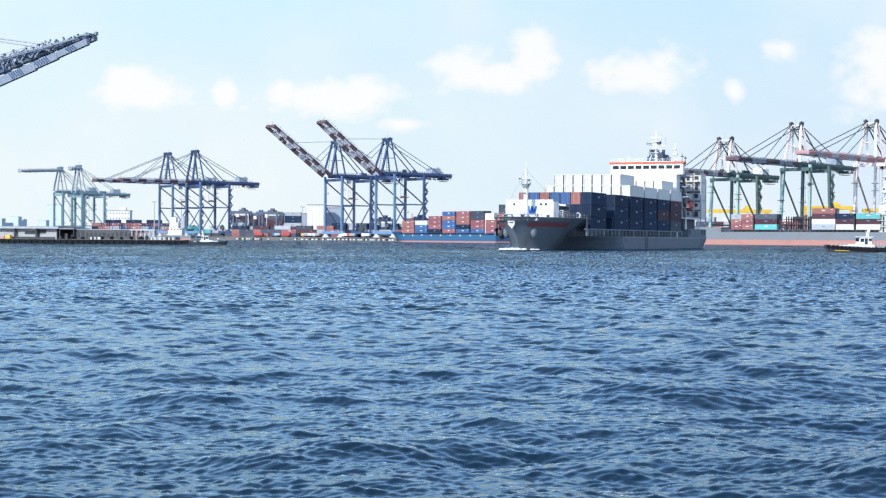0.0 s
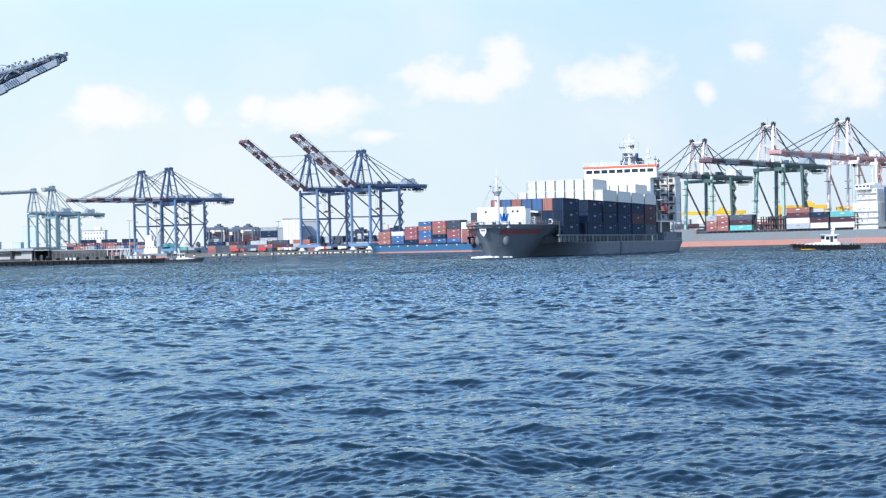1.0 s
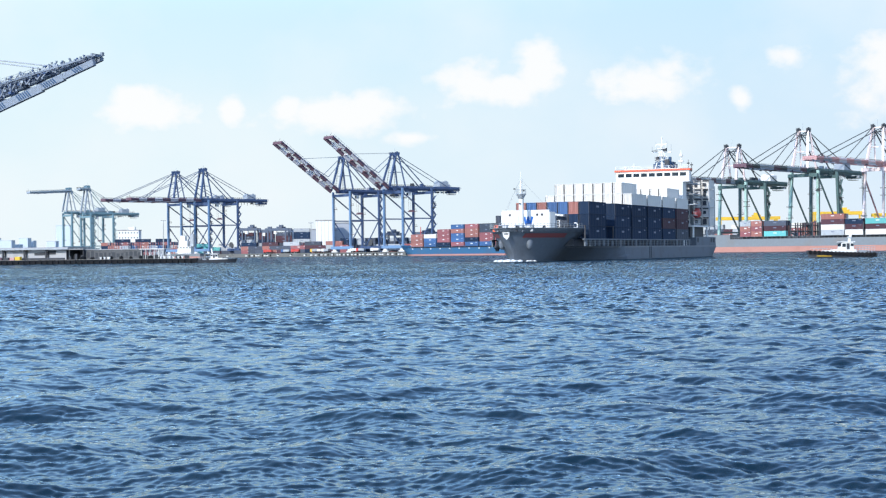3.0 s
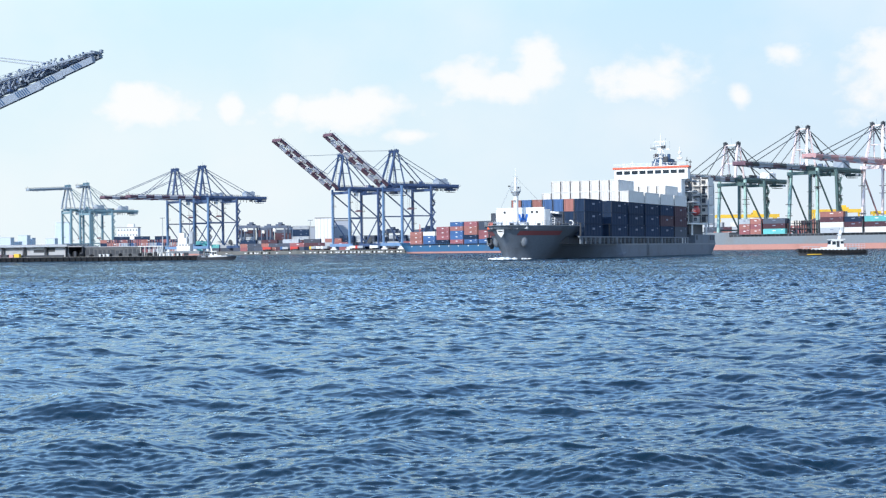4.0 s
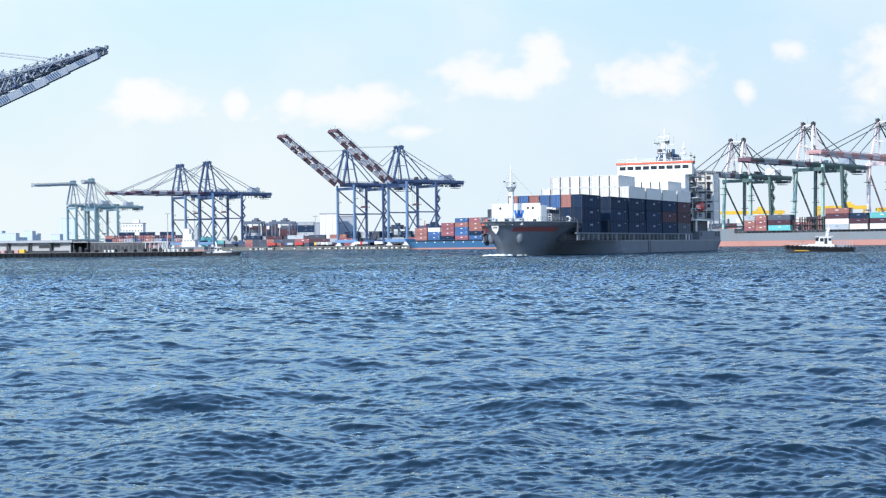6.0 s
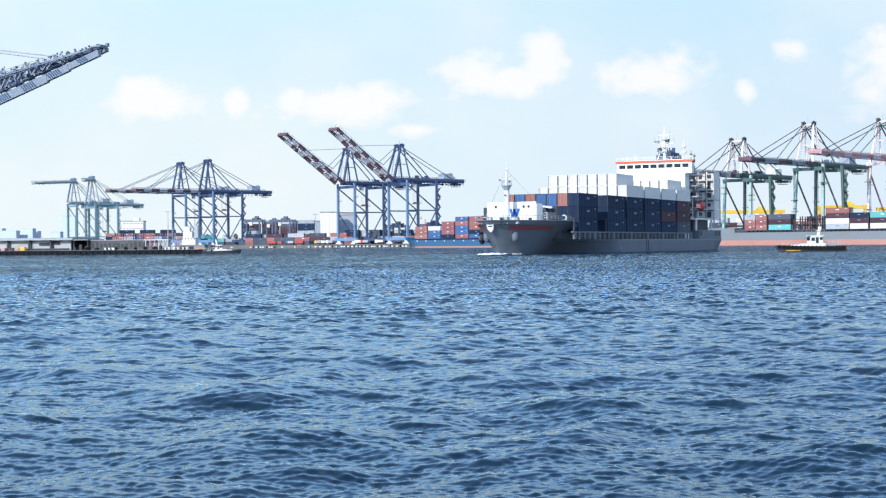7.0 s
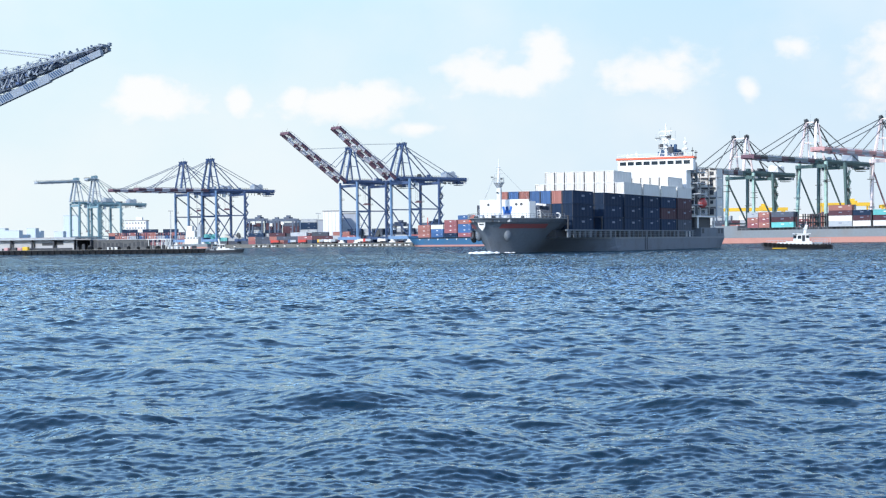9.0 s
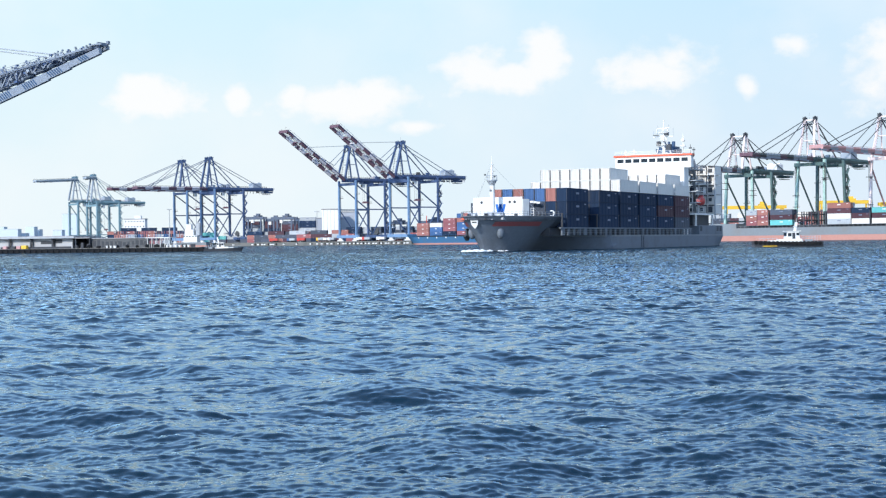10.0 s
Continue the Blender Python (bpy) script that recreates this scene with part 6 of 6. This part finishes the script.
# ---- grey crane on the near left shore, its raised boom over the water ----
bm = B()
bm_box(bm, (-157, 270, -0.4), (100, 100, 5.8))
tagged(part("pier_near", bm, CONCRETE), "concrete crane berth on the near shore", "quay", kind="structure")
GC = root("dock_crane", pose(-59.4, 250, 0, 0, 0, 151.6), "pale grey dock crane with long lattice boom over the water", "gantry crane")
GL, GT = 60.0, math.tan(radians(15.8))


def boom_pt(d, y, z):
    """d metres inboard from the tip, sideways and above the boom's axis."""
    return Vector((d, y, 37.1 - d * GT + z - (0.7 if y > 1.0 else 0.0)))


def chord(d):
    """Height of the top chord over the boom's axis."""
    return 0.1 + 0.125 * min(d, 34)


rg = random.Random(8)
for sy in (-1, 1):
    for k in range(12):
        d0, d1 = k * GL / 12 - (1.8 if k == 0 and sy > 0 else 0.0), (k + 1) * GL / 12
        dep = 0.6 if sy < 0 else (1.1, 1.3, 1.5)[min(k, 2)]
        bm = B()
        mid = -0.5 if sy < 0 else (-1.45, -1.55, -1.65)[min(k, 2)]
        bm_beam(bm, boom_pt(d0, sy * 2.0, mid), boom_pt(d1 - 0.04, sy * 2.0, mid), 0.7, dep)
        sec = part("boom_girder", bm, DOCK_GREY, GC)
        stripes = [d for g in range(10) for d in [0.5 + g * 6.0 + q * 0.5 for q in range(4 if g == 0 else 6)] if d0 <= d < d1]
        if stripes and sy > 0:
            for d in stripes:
                bm = B()
                bm_beam(bm, boom_pt(d + 1.0, sy * 2.0 + 0.37, mid + dep * 0.42), boom_pt(d, sy * 2.0 + 0.37, mid - dep * 0.42), 0.05, 0.24)
                part("hazard_stripe", bm, FUNNEL, sec, "dark diagonal stripe")
        bm = B()
        bm_beam(bm, boom_pt(d0, sy * 1.6, chord(d0)), boom_pt(d1, sy * 1.6, chord(d1)), 0.32)
        part("top_chord", bm, DOCK_GREY, GC)
        for q in range(4):
            e0, e1 = d0 + q * (d1 - d0) / 4, d0 + (q + 1) * (d1 - d0) / 4
            lo, hi = (e0, e1) if (q + k) % 2 else (e1, e0)
            beam_part("lattice_bar", boom_pt(lo, sy * 2.0, 0.2), boom_pt(hi, sy * 1.6, chord(hi)), 0.2, DOCK_GREY, GC)
    bm = B()
    for k in range(7 if sy > 0 else 1, 41):
        d = k * GL / 40
        bm_beam(bm, boom_pt(d, sy * 2.7, chord(d) - 0.4), boom_pt(d, sy * 2.7, chord(d) + 0.5), 0.06)
    prev = None
    for k in range(13):
        d = k * GL / 12
        for z in (0.1, 0.5):
            if k > (2 if sy > 0 else 0):
                bm_beam(bm, boom_pt(d - GL / 12, sy * 2.7, chord(d - GL / 12) + z), boom_pt(d, sy * 2.7, chord(d) + z), 0.06)
    part("walkway_rail", bm, DOCK_GREY, GC)
    for k in range(12):
        bm = B()
        d0, d1 = k * GL / 12, (k + 1) * GL / 12
        bm_beam(bm, boom_pt(d0, sy * 2.4, chord(d0) - 0.4), boom_pt(d1, sy * 2.4, chord(d1) - 0.4), 0.3, 0.1)
        part("walkway", bm, DOCK_GREY, GC)
# added dark plates inside the boom make its lattice read as dense
for k in range(24):
    d0, d1 = k * GL / 24, (k + 1) * GL / 24
    beam_part("lattice_backing", boom_pt(d0, 0.4, 0.45 * chord(d0) - 0.5), boom_pt(d1 - 0.15, 0.4, 0.45 * chord(d1) - 0.5), 0.5, YARD_STEEL, GC, 0.5 + 0.62 * chord(d0))
for k in range(20):
    d = 1 + k * (GL - 2) / 19
    bm = B()
    bm_beam(bm, boom_pt(d, -2.0, 0.1), boom_pt(d, 2.0, 0.1), 0.4)
    part("cross_member", bm, DOCK_GREY, GC)
    beam_part("top_cross_member", boom_pt(d, -1.6, chord(d)), boom_pt(d, 1.6, chord(d)), 0.25, DOCK_GREY, GC)
    beam_part("diagonal_brace", boom_pt(d + 0.2, -1.8, 0.2), boom_pt(min(d + 2.8, GL), 1.8, 0.2), 0.2, DOCK_GREY, GC)
for k in range(180):
    d = 0.8 + k * 0.3
    y = rg.uniform(-2.2, 2.2)
    z = chord(d) * rg.uniform(-0.1, 1.0)
    top = max(z, chord(d)) + rg.uniform(0.05, 0.2 + min(0.7, d / 18))
    bm = B()
    bm_box(bm, boom_pt(d, y, z), (rg.uniform(0.3, 0.9), rg.uniform(0.3, 0.8), rg.uniform(0.2, 0.3 + min(0.4, d / 25))))
    bm_tube(bm, boom_pt(d, y, z), boom_pt(d, y, top), 0.07, seg=6)
    bm_box(bm, boom_pt(d, y, top), (0.28, 0.28, 0.28))
    part("boom_fitting", bm, (CRANE_BLUE, DOCK_GREY, CRANE_GREY, DOCK_GREY, STEEL)[k % 5], GC, "sheave, lamp or box on the boom")
bm = B()
bm_beam(bm, boom_pt(0.1, -2.1, 0.0), boom_pt(0.1, 0.6, 0.0), 0.35, 0.5)
bm_box(bm, boom_pt(-0.1, -1.9, 0.3), (0.5, 0.5, 0.6))
part("boom_tip", bm, DOCK_GREY, GC)
bm = B()
bm_tube(bm, boom_pt(9, 1.6, chord(9)), Vector((78, 2.5, 46.5)), 0.11, seg=6)
bm_tube(bm, boom_pt(9, -1.6, chord(9)), Vector((78, -2.5, 46.5)), 0.11, seg=6)
bm_tube(bm, boom_pt(21, 1.6, chord(21)), Vector((78, 2.5, 45.0)), 0.10, seg=6)
bm_tube(bm, boom_pt(21, -1.6, chord(21)), Vector((78, -2.5, 45.0)), 0.10, seg=6)
part("stay_cable", bm, STEEL, GC, "thin boom stay cables")
for sx in (62, 84):
    for sy in (-8, 8):
        beam_part("leg", (sx, sy, 2.5), (sx, sy * 0.6, 24), 1.6, DOCK_GREY, GC)
    beam_part("portal_beam", (sx, -8, 21), (sx, 8, 21), 1.5, DOCK_GREY, GC)
beam_part("main_girder", (58, 3.2, 22.0), (92, 3.2, 22.0), 1.4, DOCK_GREY, GC, 2.4)
beam_part("main_girder", (58, -3.2, 22.0), (92, -3.2, 22.0), 1.4, DOCK_GREY, GC, 2.4)
for sy in (-1, 1):
    beam_part("apex_leg", (62, sy * 4, 22), (78, sy * 2.5, 47), 0.9, DOCK_GREY, GC)
    beam_part("apex_leg", (86, sy * 4, 22), (78, sy * 2.5, 47), 0.9, DOCK_GREY, GC)
motions()
